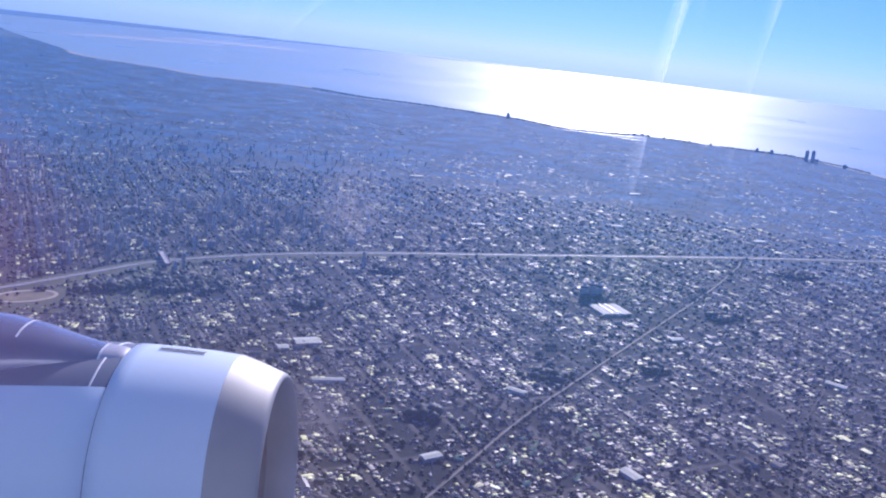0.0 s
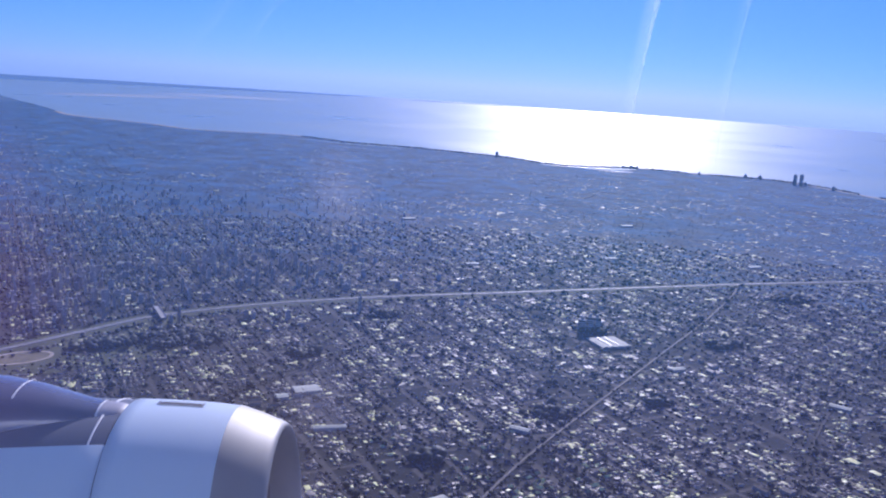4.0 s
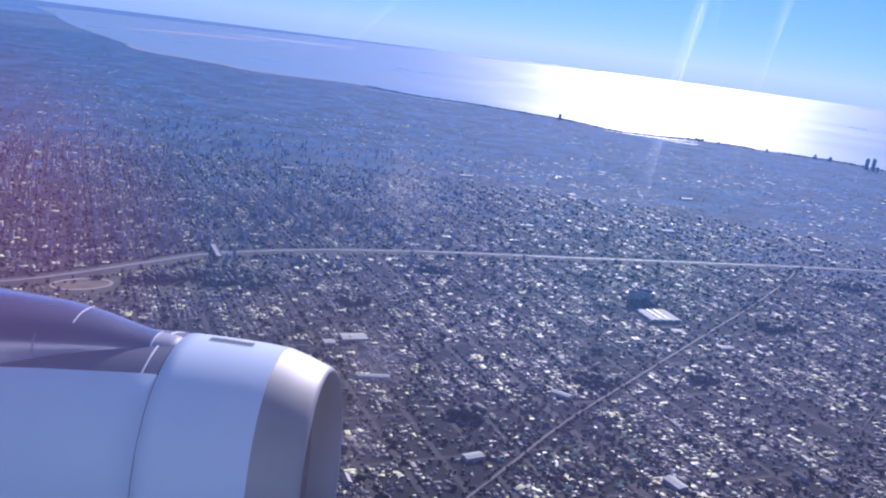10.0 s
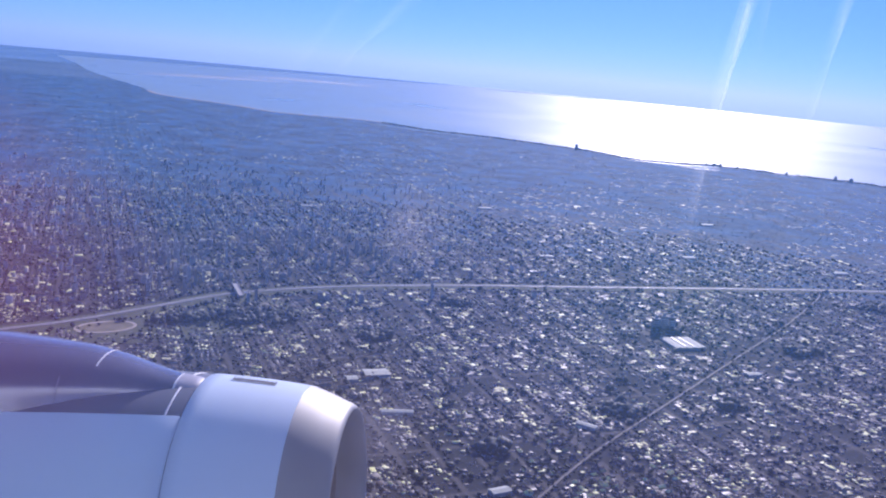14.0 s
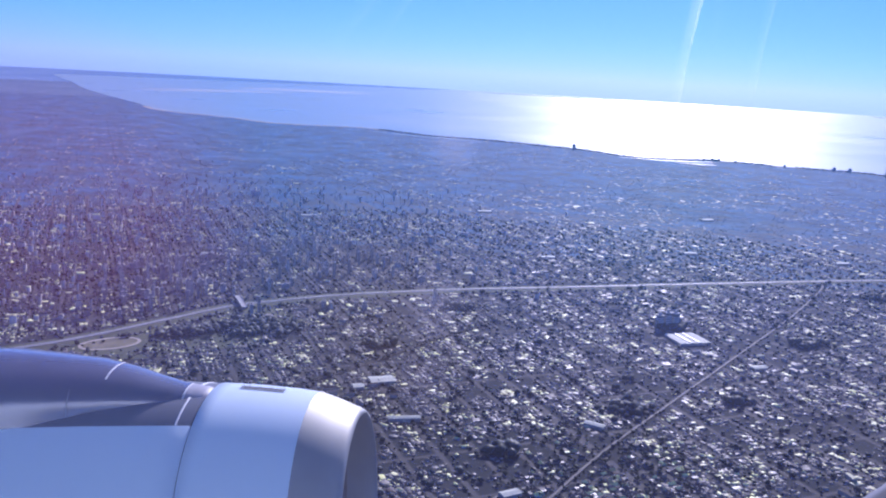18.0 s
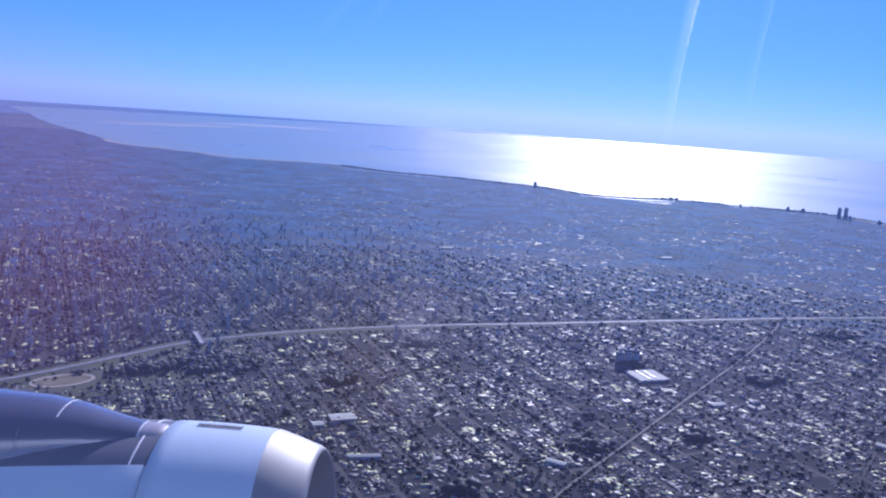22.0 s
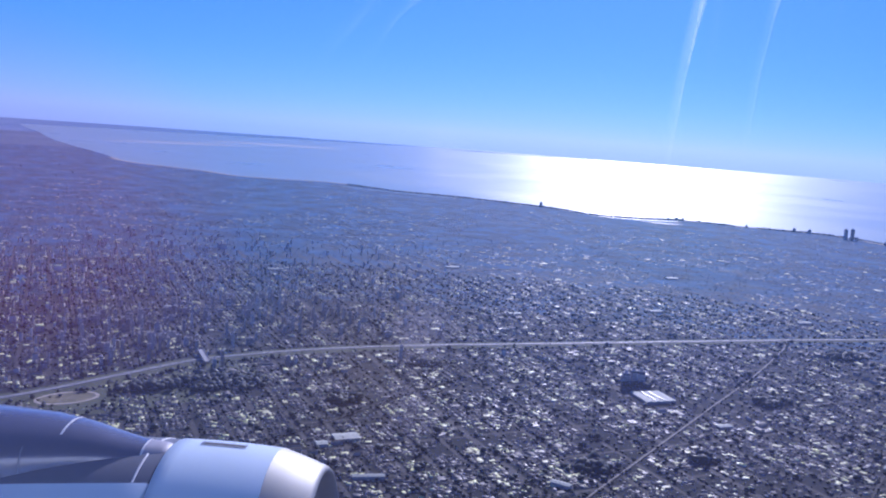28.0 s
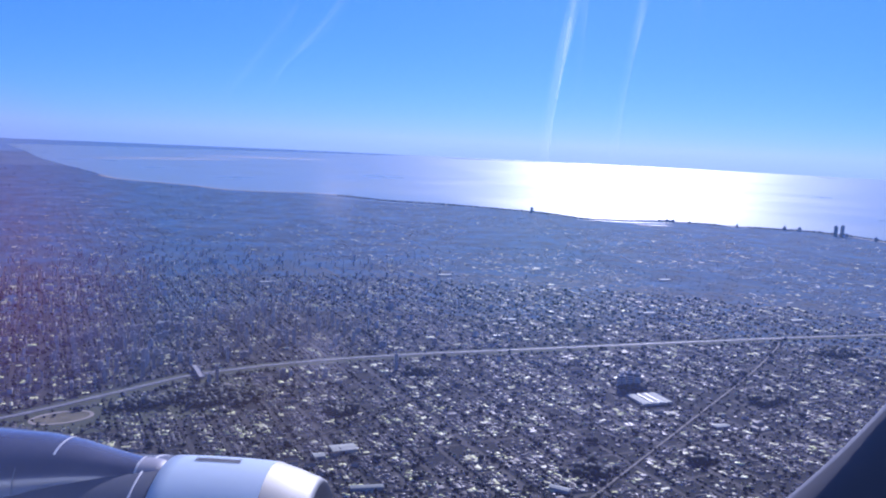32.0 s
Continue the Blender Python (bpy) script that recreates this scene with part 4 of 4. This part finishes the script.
LIP = [(-0.385, 1.0998), (-0.33, 1.091), (-0.25, 1.078), (-0.17, 1.062), (-0.10, 1.044), (-0.05, 1.027), (-0.015, 1.010), (0.006, 0.993), (0.013, 0.976), (0.006, 0.958), (-0.02, 0.940), (-0.07, 0.922), (-0.16, 0.905), (-0.28, 0.897)]
part("inlet_lip", turned("inlet_lip", LIP, M_LIP), engine, "polished bare metal inlet lip")
part("inlet_duct", turned("inlet_duct", [(-0.28, 0.897), (-0.5, 0.893), (-0.95, 0.90)], M_INLET), engine, "dark perforated inlet liner")
COWL = [(-1.272, 1.120), (-1.269, 1.1420), (-1.15, 1.141), (-1.0, 1.138), (-0.8, 1.131), (-0.6, 1.120), (-0.45, 1.106), (-0.386, 1.0998)]
cowl = part("inlet_cowl", turned("inlet_cowl", COWL, M_PAINT), engine)
REAR = [(-1.281, 1.120), (-1.284, 1.1425), (-1.6, 1.155), (-2.2, 1.175), (-3.0, 1.190), (-4.0, 1.185), (-4.8, 1.12), (-5.4, 1.02), (-5.45, 0.98)]
part("fan_cowl", turned("fan_cowl", REAR, M_PAINT, door_edge), engine)
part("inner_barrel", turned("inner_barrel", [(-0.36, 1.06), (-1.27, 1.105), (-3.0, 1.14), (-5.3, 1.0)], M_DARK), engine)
APR = [(s, r - 0.010) for s, r in REAR[1:-1]]
apron = part("apron_panel", turned("apron_panel", APR, M_APRON, -33, 33, 40), engine, "dark grey panel under the pylon")
part("seal", turned("seal", [(-1.400, 1.135), (-1.402, 1.143), (-1.418, 1.144), (-1.420, 1.136)], M_STRIPE, -24.2, 24.2, 40), apron, "white seal line")

# pylon fairing: rounded sections that grow away from the tip
STN = [(-1.236, 0.026, -0.03, 1.14), (-1.238, 0.068, 0.001, 1.11), (-1.244, 0.104, 0.026, 1.085), (-1.257, 0.147, 0.049, 1.065), (-1.282, 0.175, 0.068, 1.05), (-1.32, 0.192, 0.081, 1.045), (-1.37, 0.202, 0.088, 1.04), (-1.5, 0.225, 0.102, 1.04), (-1.75, 0.28, 0.165, 1.08), (-2.0, 0.36, 0.24, 1.05), (-2.3, 0.46, 0.30, 1.01), (-2.7, 0.55, 0.335, 0.97), (-3.1, 0.61, 0.365, 0.93), (-3.6, 0.65, 0.36, 0.91), (-4.4, 0.68, 0.34, 0.88), (-5.6, 0.7, 0.33, 0.88), (-6.3, 0.62, 0.75, 0.88), (-7.4, 0.45, 1.35, 0.95), (-8.3, 0.38, 1.75, 1.0)]


def pylon_ring(s, w, h, z0, grow=0.0):
    """A rounded section: blunt and tucked in at the foot near the nose, widening to its foot behind."""
    top = 1.15 + h
    flare = float(np.interp(s, [-2.6, -1.6], [1.0, 0.0]))
    mid_z = z0 + 0.2 * (top - z0)
    blunt = []
    for a in np.linspace(0, math.pi / 2, 11):
        blunt.append((math.cos(a) ** 0.85, mid_z + (top - mid_z + grow) * math.sin(a) ** 0.9))
    blunt = [(1.0 - 0.12 * math.sin(u * math.pi / 2), mid_z - u * (mid_z - z0 + 0.05)) for u in np.linspace(1, 0, 7)[:-1]] + blunt
    side_ = []
    for k, (c, z) in enumerate(blunt):
        v = math.sin(k / 16 * math.pi / 2)
        side_.append((c + ((1 - max(0.0, (v - 0.52) / 0.48) ** 2.6) ** 0.6 * (1.20 - 0.42 * v) - c) * flare, z + (z0 - 0.05 + (top + grow - z0 + 0.05) * v - z) * flare))
    ring = [((w + grow) * c, z) for c, z in side_] + [(-(w + grow) * c, z) for c, z in side_[::-1][1:]]
    return [(s, y, z) for y, z in ring]


def pylon_body(stations, cap=False):
    v = [p for st in stations for p in pylon_ring(*st)]
    f = [(i * 33 + j, i * 33 + j + 1, (i + 1) * 33 + j + 1, (i + 1) * 33 + j) for i in range(len(stations) - 1) for j in range(32)]
    return v, f + ([tuple(range(33))] if cap else [])


nose = [st for st in STN if st[0] > -1.45] + [(-1.462, 0.217, 0.098, 1.04)]
pylon = part("pylon_fairing", mesh("pylon_fairing", *pylon_body([nose[-1]] + [st for st in STN if st[0] < -1.45]), [M_PYLON], smooth=True), engine, "smooth grey pylon fairing")
part("pylon_tip", mesh("pylon_tip", *pylon_body(nose, True), [M_TIP], smooth=True), engine, "rounded pale grey tip of the pylon")


def pylon_band(s0, s1, grow, material, name, label, j0=0, j1=32):
    xs = [q[0] for q in STN][::-1]
    rings = []
    for s in (s0, s1):
        vals = [float(np.interp(s, xs, [q[k] for q in STN][::-1])) for k in (1, 2, 3)]
        rings += pylon_ring(s, *vals, grow=grow)
    part(name, mesh(name, rings, [(j, j + 1, 33 + j + 1, 33 + j) for j in range(j0, j1)], [material], smooth=True), pylon, label)


pylon_band(-1.455, -1.473, 0.003, M_STRIPE, "seal", "white seal line")
pylon_band(-2.10, -2.117, 0.003, M_STRIPE, "seal", "white seal line", 11, 20)
pylon_band(-2.95, -3.45, 0.004, M_PAINT, "access_panel", "pale access panel", 26, 29)
for st in (-2.34, -3.62):
    pylon_band(st, st - 0.008, 0.002, M_APRON, "panel_seam", "thin dark panel seam", 23, 32)

# the wing that carries the pylon
wing = thing("wing", "white swept wing that carries the engine pylon", "wing", kind="structure")
wv = []
for y, x0, x1, z, th in ((0.20, -4.6, -11.2, 98.35, 0.85), (7.3, -7.6, -12.2, 98.35, 0.58), (16.0, -12.0, -14.6, 98.9, 0.30)):
    for a in np.linspace(0, 2 * math.pi, 25)[:-1]:
        u = (1 - math.cos(a)) / 2
        wv.append((x0 + (x1 - x0) * u, y, z + math.copysign(1, math.sin(a)) * abs(math.sin(a)) ** 0.8 * th / 2 * (1 - 0.75 * u)))
wf = [(i * 24 + j, i * 24 + (j + 1) % 24, (i + 1) * 24 + (j + 1) % 24, (i + 1) * 24 + j) for i in range(2) for j in range(24)]
part("wing_panel", mesh("wing_panel", wv, wf + [tuple(range(24)), tuple(range(71, 47, -1))], [M_PAINT], smooth=True), wing)

# vent in the crown of the inlet cowl
def on_cowl(s, a, up):
    r = float(np.interp(s, [q[0] for q in COWL[1:]], [q[1] for q in COWL[1:]])) + up
    r += crown(s, a)
    return (s, r * math.sin(a), r * math.cos(a))


def cowl_patch(s0, s1, a0, a1, up, n=6):
    v = [on_cowl(s0 + (s1 - s0) * i / n, a0 + (a1 - a0) * j / n, up) for i in range(n + 1) for j in range(n + 1)]
    return v, [(i * (n + 1) + j, i * (n + 1) + j + 1, (i + 1) * (n + 1) + j + 1, (i + 1) * (n + 1) + j) for i in range(n) for j in range(n)]


VENT = (-1.03, -0.67, 0.075, 0.145)
# a near-black patch on the cowl paints the shade of the vent's recess
part("vent", mesh("vent", *cowl_patch(*VENT, 0.003), [M_DARK]), cowl, "vent with its shaded recess painted near-black")
for s0, s1, a0, a1 in ((VENT[0] - 0.014, VENT[1] + 0.014, VENT[2] - 0.012, VENT[2]), (VENT[0] - 0.014, VENT[1] + 0.014, VENT[3], VENT[3] + 0.012), (VENT[0] - 0.014, VENT[0], VENT[2], VENT[3]), (VENT[1], VENT[1] + 0.014, VENT[2], VENT[3])):
    part("vent_frame", mesh("vent_frame", *cowl_patch(s0, s1, a0, a1, 0.008), [M_APRON]), cowl, "thin grey vent frame")

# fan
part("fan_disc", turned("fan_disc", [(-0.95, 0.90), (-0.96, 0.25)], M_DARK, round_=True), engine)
part("spinner", turned("spinner", [(-0.95, 0.26), (-0.8, 0.21), (-0.65, 0.12), (-0.56, 0.0)], M_FAN, n=48, round_=True), engine)
blade_v = []
for r, tw in ((0.24, 0.5), (0.5, 0.8), (0.75, 1.0), (0.885, 1.1)):
    for u in (-1, 1):
        blade_v.append((-0.88 + 0.07 * u * math.cos(tw), 0.09 * u * math.sin(tw), r))
blade = mesh("blade", blade_v, [(0, 1, 3, 2), (2, 3, 5, 4), (4, 5, 7, 6)], [M_FAN])
for k in range(24):
    b = part("fan_blade", blade, engine)
    b.matrix_local = pose(0, 0, 0, 15 * k, 0, 0)

# ---- the cabin side and its window ----
WIN_Y = 0.25
WC, WA, WB = (-0.030, 100.020), 0.242, 0.262


def window_loop(scale, n=320):
    """The opening: nearly elliptical to the lower front, squarer elsewhere."""
    out = []
    for a in np.arange(n) * 2 * math.pi / n:
        c, s = math.cos(a), math.sin(a)
        e = 2.0 if (c > 0 and s < 0) else 4.0
        r = (abs(c) ** e + abs(s) ** e) ** (-1 / e)
        out.append((WC[0] + WA * scale * r * c, WC[1] + WB * scale * r * s))
    return out


def loops(name, rings, material, smooth=True):
    k = len(rings[0])
    v = [p for r in rings for p in r]
    f = [(i * k + j, i * k + (j + 1) % k, (i + 1) * k + (j + 1) % k, (i + 1) * k + j) for i in range(len(rings) - 1) for j in range(k)]
    return mesh(name, v, f, [material], smooth=smooth)


def square_loop(h0, h1, n=320):
    out = []
    for a in np.arange(n) * 2 * math.pi / n:
        c, s = math.cos(a), math.sin(a)
        k = 1 / max(abs(c), abs(s))
        out.append((WC[0] + h0 * k * c, WC[1] + h1 * k * s))
    return out


fuselage = thing("wall_fuselage", "white airliner side with one rounded cabin window", "aircraft side", kind="structure")
R_FUS, CY, CZ = 1.98, 0.33 - 1.98, 99.9
sk_v, sk_f = [], []
angs = np.radians(np.arange(-85, 90, 5.0))
xs = [-12, -9, -6, -4, -2, -0.56, 0.5, 2, 4, 6, 8]
for x in xs:
    for a in angs:
        sk_v.append((x, CY + R_FUS * math.cos(a), CZ + R_FUS * math.sin(a)))
ka = len(angs)
for i in range(len(xs) - 1):
    for j in range(ka - 1):
        mid_a = math.degrees((angs[j] + angs[j + 1]) / 2)
        if i == 5 and abs(mid_a) < 15:
            continue
        sk_f.append((i * ka + j, i * ka + j + 1, (i + 1) * ka + j + 1, (i + 1) * ka + j))
part("skin", mesh("skin", sk_v, sk_f, [M_PAINT]), fuselage)
zr = R_FUS * math.sin(radians(15))
outer = []
for x, z in square_loop(0.53, zr + 0.09):
    z = min(max(z, CZ - zr), CZ + zr)
    outer.append((x, CY + math.sqrt(R_FUS ** 2 - (z - CZ) ** 2), z))
part("window_panel", loops("window_panel", [outer, [(x, 0.335, z) for x, z in window_loop(1.5)], [(x, 0.31, z) for x, z in window_loop(1.42)]], M_PAINT), fuselage)
part("window_frame", loops("window_frame", [[(x, 0.31, z) for x, z in window_loop(1.42)], [(x, 0.262, z) for x, z in window_loop(1.1)], [(x, 0.254, z) for x, z in window_loop(1.01)], [(x, WIN_Y - 0.002, z) for x, z in window_loop(1.0)],
                                             [(x, 0.238, z) for x, z in window_loop(1.012)], [(x, 0.222, z) for x, z in window_loop(1.035)], [(x, 0.212, z) for x, z in window_loop(1.05)]], M_GASKET), fuselage, "dark blue-grey window surround")
part("cabin_panel", loops("cabin_panel", [[(x, 0.212, z) for x, z in window_loop(1.05)], [(x, 0.200, z) for x, z in window_loop(1.12)], [(x, 0.19, z) for x, z in window_loop(1.5)], [(x, 0.16, z) for x, z in square_loop(0.75, 0.5)]], M_CABIN), fuselage, "beige cabin side panel")
# the acrylic pane: clear, with a film of fine scratches and grease that scatters the sun
M_PANE = bpy.data.materials.new("window_glass_scratched_acrylic")
M_PANE.use_nodes = True
nt = M_PANE.node_tree
nt.nodes.remove(nt.nodes["Principled BSDF"])
clear_b = nt.nodes.new("ShaderNodeBsdfTransparent")
film = nt.nodes.new("ShaderNodeBsdfTranslucent")
film.inputs["Color"].default_value = (0.80, 0.78, 0.90, 1)
mixer = nt.nodes.new("ShaderNodeMixShader")
tcw = nt.nodes.new("ShaderNodeTexCoord")


def soft_patch(x, z, rx, rz, power):
    """A soft round patch on the pane."""
    mp = nt.nodes.new("ShaderNodeMapping")
    mp.vector_type = "TEXTURE"
    mp.inputs["Location"].default_value = (x, 0.258, z)
    mp.inputs["Scale"].default_value = (rx, 1.0, rz)
    gr = nt.nodes.new("ShaderNodeTexGradient")
    gr.gradient_type = "SPHERICAL"
    nt.links.new(tcw.outputs["Object"], mp.inputs["Vector"])
    nt.links.new(mp.outputs["Vector"], gr.inputs["Vector"])
    m = nt.nodes.new("ShaderNodeMath")
    m.operation = "MULTIPLY"
    m.inputs[1].default_value = power
    nt.links.new(gr.outputs["Fac"], m.inputs[0])
    return m.outputs[0]


def add(a, b):
    m = nt.nodes.new("ShaderNodeMath")
    m.operation = "ADD"
    nt.links.new(a, m.inputs[0])
    nt.links.new(b, m.inputs[1])
    return m.outputs[0]


grime = nt.nodes.new("ShaderNodeTexNoise")
grime.inputs["Scale"].default_value = 9.0
grime.inputs["Detail"].default_value = 4.0
nt.links.new(tcw.outputs["Object"], grime.inputs["Vector"])
gm = nt.nodes.new("ShaderNodeMapRange")
gm.inputs["From Min"].default_value, gm.inputs["From Max"].default_value = 0.3, 0.7
gm.inputs["To Min"].default_value, gm.inputs["To Max"].default_value = FILM_LO, FILM_HI
nt.links.new(grime.outputs["Fac"], gm.inputs["Value"])
# the film is stronger towards the top of the pane, painting in distance haze
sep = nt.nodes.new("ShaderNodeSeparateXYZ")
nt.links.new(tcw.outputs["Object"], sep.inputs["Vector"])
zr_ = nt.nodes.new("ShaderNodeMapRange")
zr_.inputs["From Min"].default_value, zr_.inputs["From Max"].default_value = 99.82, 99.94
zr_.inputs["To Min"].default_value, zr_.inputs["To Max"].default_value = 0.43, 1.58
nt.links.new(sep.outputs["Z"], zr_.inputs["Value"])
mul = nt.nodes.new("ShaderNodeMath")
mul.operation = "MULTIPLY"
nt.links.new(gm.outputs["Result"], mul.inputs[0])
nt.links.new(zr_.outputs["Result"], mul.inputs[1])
total = mul.outputs[0]
# red and teal patches paint flare and reflection colours into the film
red = soft_patch(-0.118, 99.880, 0.070, 0.056, 1.8)
teal = soft_patch(0.057, 99.894, 0.042, 0.038, 0.5)
tan_ = soft_patch(-0.020, 99.845, 0.035, 0.04, 0.8)
# greasy fingertip smudges
blur = nt.nodes.new("ShaderNodeTexNoise")
blur.inputs["Scale"].default_value = 160.0
nt.links.new(tcw.outputs["Object"], blur.inputs["Vector"])
dabs = soft_patch(-0.006, 99.858, 0.009, 0.012, 0.13)
for x, z, k in ((-0.003, 99.905, 0.12), (-0.008, 99.838, 0.08)):
    dabs = add(dabs, soft_patch(x, z, 0.009, 0.011, k))
patchy = nt.nodes.new("ShaderNodeMath")
patchy.operation = "MULTIPLY"
nt.links.new(dabs, patchy.inputs[0])
nt.links.new(blur.outputs["Fac"], patchy.inputs[1])
total = add(total, patchy.outputs[0])
nt.links.new(total, mixer.inputs["Fac"])
tint = nt.nodes.new("ShaderNodeMix")
tint.data_type = "RGBA"
# bluer towards the top, the colour of distance haze put into the film
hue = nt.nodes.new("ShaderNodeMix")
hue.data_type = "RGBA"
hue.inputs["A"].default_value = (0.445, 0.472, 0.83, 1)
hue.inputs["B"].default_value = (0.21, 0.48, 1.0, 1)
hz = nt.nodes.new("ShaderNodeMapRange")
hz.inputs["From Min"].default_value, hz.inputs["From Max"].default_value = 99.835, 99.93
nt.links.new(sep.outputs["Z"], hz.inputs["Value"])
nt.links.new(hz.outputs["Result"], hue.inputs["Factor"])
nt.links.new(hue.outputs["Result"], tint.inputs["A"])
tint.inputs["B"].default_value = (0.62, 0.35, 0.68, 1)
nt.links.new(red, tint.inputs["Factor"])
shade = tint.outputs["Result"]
dab_k = nt.nodes.new("ShaderNodeMath")
dab_k.operation, dab_k.use_clamp = "MULTIPLY", True
dab_k.inputs[1].default_value = 9.0
nt.links.new(patchy.outputs[0], dab_k.inputs[0])
for where, colour in ((dab_k.outputs[0], (0.72, 0.74, 0.88, 1)), (teal, (0.20, 0.58, 0.82, 1)), (tan_, (0.62, 0.52, 0.62, 1))):
    tn = nt.nodes.new("ShaderNodeMix")
    tn.data_type = "RGBA"
    nt.links.new(where, tn.inputs["Factor"])
    nt.links.new(shade, tn.inputs["A"])
    tn.inputs["B"].default_value = colour
    shade = tn.outputs["Result"]
nt.links.new(shade, film.inputs["Color"])
nt.links.new(clear_b.outputs["BSDF"], mixer.inputs[1])
nt.links.new(film.outputs["BSDF"], mixer.inputs[2])
nt.links.new(mixer.outputs["Shader"], nt.nodes["Material Output"].inputs["Surface"])
pane_loop = [(x, 0.258, z) for x, z in window_loop(1.03)]
# the rest of the cabin round the seat, unseen, keeping open sky light out
tube = np.radians(np.arange(85, 276, 10.0))
lining_x = np.arange(-12, 8.01, 0.5)
tv = [(x, CY + (R_FUS - 0.03) * math.cos(a), CZ + (R_FUS - 0.03) * math.sin(a)) for x in lining_x for a in tube]
kt = len(tube)
lf = [(i * kt + j, i * kt + j + 1, (i + 1) * kt + j + 1, (i + 1) * kt + j) for i in range(len(lining_x) - 1) for j in range(kt - 1) if not (j == 8 and i % 2)]       # unseen windows across the aisle, openings added to light the cabin panel
part("cabin_lining", mesh("cabin_lining", tv, lf, [M_CABIN], smooth=True), fuselage, "beige cabin lining behind the seat")
for x in (-12, 8):
    ev = [(x, CY + (R_FUS - 0.01) * math.cos(a), CZ + (R_FUS - 0.01) * math.sin(a)) for a in np.arange(64) * math.pi / 32]
    part("bulkhead", mesh("bulkhead", ev, [tuple(range(64))], [M_CABIN]), fuselage, "plain cabin bulkhead")
part("window_pane", mesh("window_pane", pane_loop, [tuple(range(320))], [M_PANE]), fuselage, "clear acrylic pane with a scratched, greasy film, haze and flare tints painted in")


# scratches in the acrylic, their sun glare drawn as fixed whitish strips
def scratch_material(name, amount, seed):
    m = bpy.data.materials.new(name)
    m.use_nodes = True
    t = m.node_tree
    t.nodes.remove(t.nodes["Principled BSDF"])
    tc_ = t.nodes.new("ShaderNodeTexCoord")
    sp = t.nodes.new("ShaderNodeSeparateXYZ")
    t.links.new(tc_.outputs["Generated"], sp.inputs["Vector"])
    across = ramp(m, sp.outputs["X"], [(0.0, (0, 0, 0)), (0.35, (0.35, 0.35, 0.35)), (0.5, (1, 1, 1)), (0.68, (0.3, 0.3, 0.3)), (1.0, (0, 0, 0))], "EASE")
    along = ramp(m, sp.outputs["Z"], [(0.0, (0, 0, 0)), (0.2, (0.12, 0.12, 0.12)), (0.38, (1, 1, 1)), (0.9, (0.8, 0.8, 0.8)), (1.0, (0.2, 0.2, 0.2))], "EASE")
    wisp = node(m, "ShaderNodeTexNoise", Scale=70.0, Detail=4.0, Roughness=0.7)
    mp = node(m, "ShaderNodeMapping", Scale=(3.0, 1.0, 0.7), Location=(seed, 0, seed))
    t.links.new(tc_.outputs["Object"], mp.inputs["Vector"])
    t.links.new(mp.outputs["Vector"], wisp.inputs["Vector"])
    broken = ramp(m, wisp.outputs["Fac"], [(0.30, (0.05, 0.05, 0.05)), (0.62, (1, 1, 1))])
    k = across
    for other in (along, broken):
        mu = t.nodes.new("ShaderNodeMix")
        mu.data_type, mu.blend_type = "RGBA", "MULTIPLY"
        mu.inputs["Factor"].default_value = 1.0
        t.links.new(k, mu.inputs["A"])
        t.links.new(other, mu.inputs["B"])
        k = mu.outputs["Result"]
    am = t.nodes.new("ShaderNodeMath")
    am.operation = "MULTIPLY"
    am.inputs[1].default_value = amount
    t.links.new(k, am.inputs[0])
    tr, sc, mx = t.nodes.new("ShaderNodeBsdfTransparent"), t.nodes.new("ShaderNodeBsdfTranslucent"), t.nodes.new("ShaderNodeMixShader")
    sc.inputs["Color"].default_value = (0.82, 0.93, 1.0, 1)
    t.links.new(am.outputs[0], mx.inputs["Fac"])
    t.links.new(tr.outputs["BSDF"], mx.inputs[1])
    t.links.new(sc.outputs["BSDF"], mx.inputs[2])
    t.links.new(mx.outputs["Shader"], t.nodes["Material Output"].inputs["Surface"])
    return m


for i, (x, z0, z1, w, lean, amount) in enumerate(((0.060, 99.872, 100.040, 0.0018, 6, 0.44), (0.080, 99.880, 100.040, 0.0014, 6, 0.26), (0.0665, 99.925, 100.030, 0.0016, 5, 0.26),
                                                  (-0.012, 99.918, 99.975, 0.0018, 38, 0.13), (-0.028, 99.915, 99.962, 0.0022, 36, 0.06), (0.098, 99.935, 100.030, 0.0018, 4, 0.14))):
    h = (z1 - z0) / 2
    sv_ = [(u * w * (1 + 0.2 * math.sin(3 * v)) + 0.0016 * math.sin(5 * v), 0, v * h) for v in np.linspace(-1, 1, 13) for u in (-1, 1)]
    sc_ = part("scratch", mesh("scratch", sv_, [(2 * k, 2 * k + 1, 2 * k + 3, 2 * k + 2) for k in range(12)], [scratch_material("scratched_acrylic", amount, 3.7 * i)]), fuselage, "whitish scratch in the pane catching the sun")
    sc_.matrix_world = pose(x, 0.2600 + 0.0004 * i, (z0 + z1) / 2, 0, lean, 0)
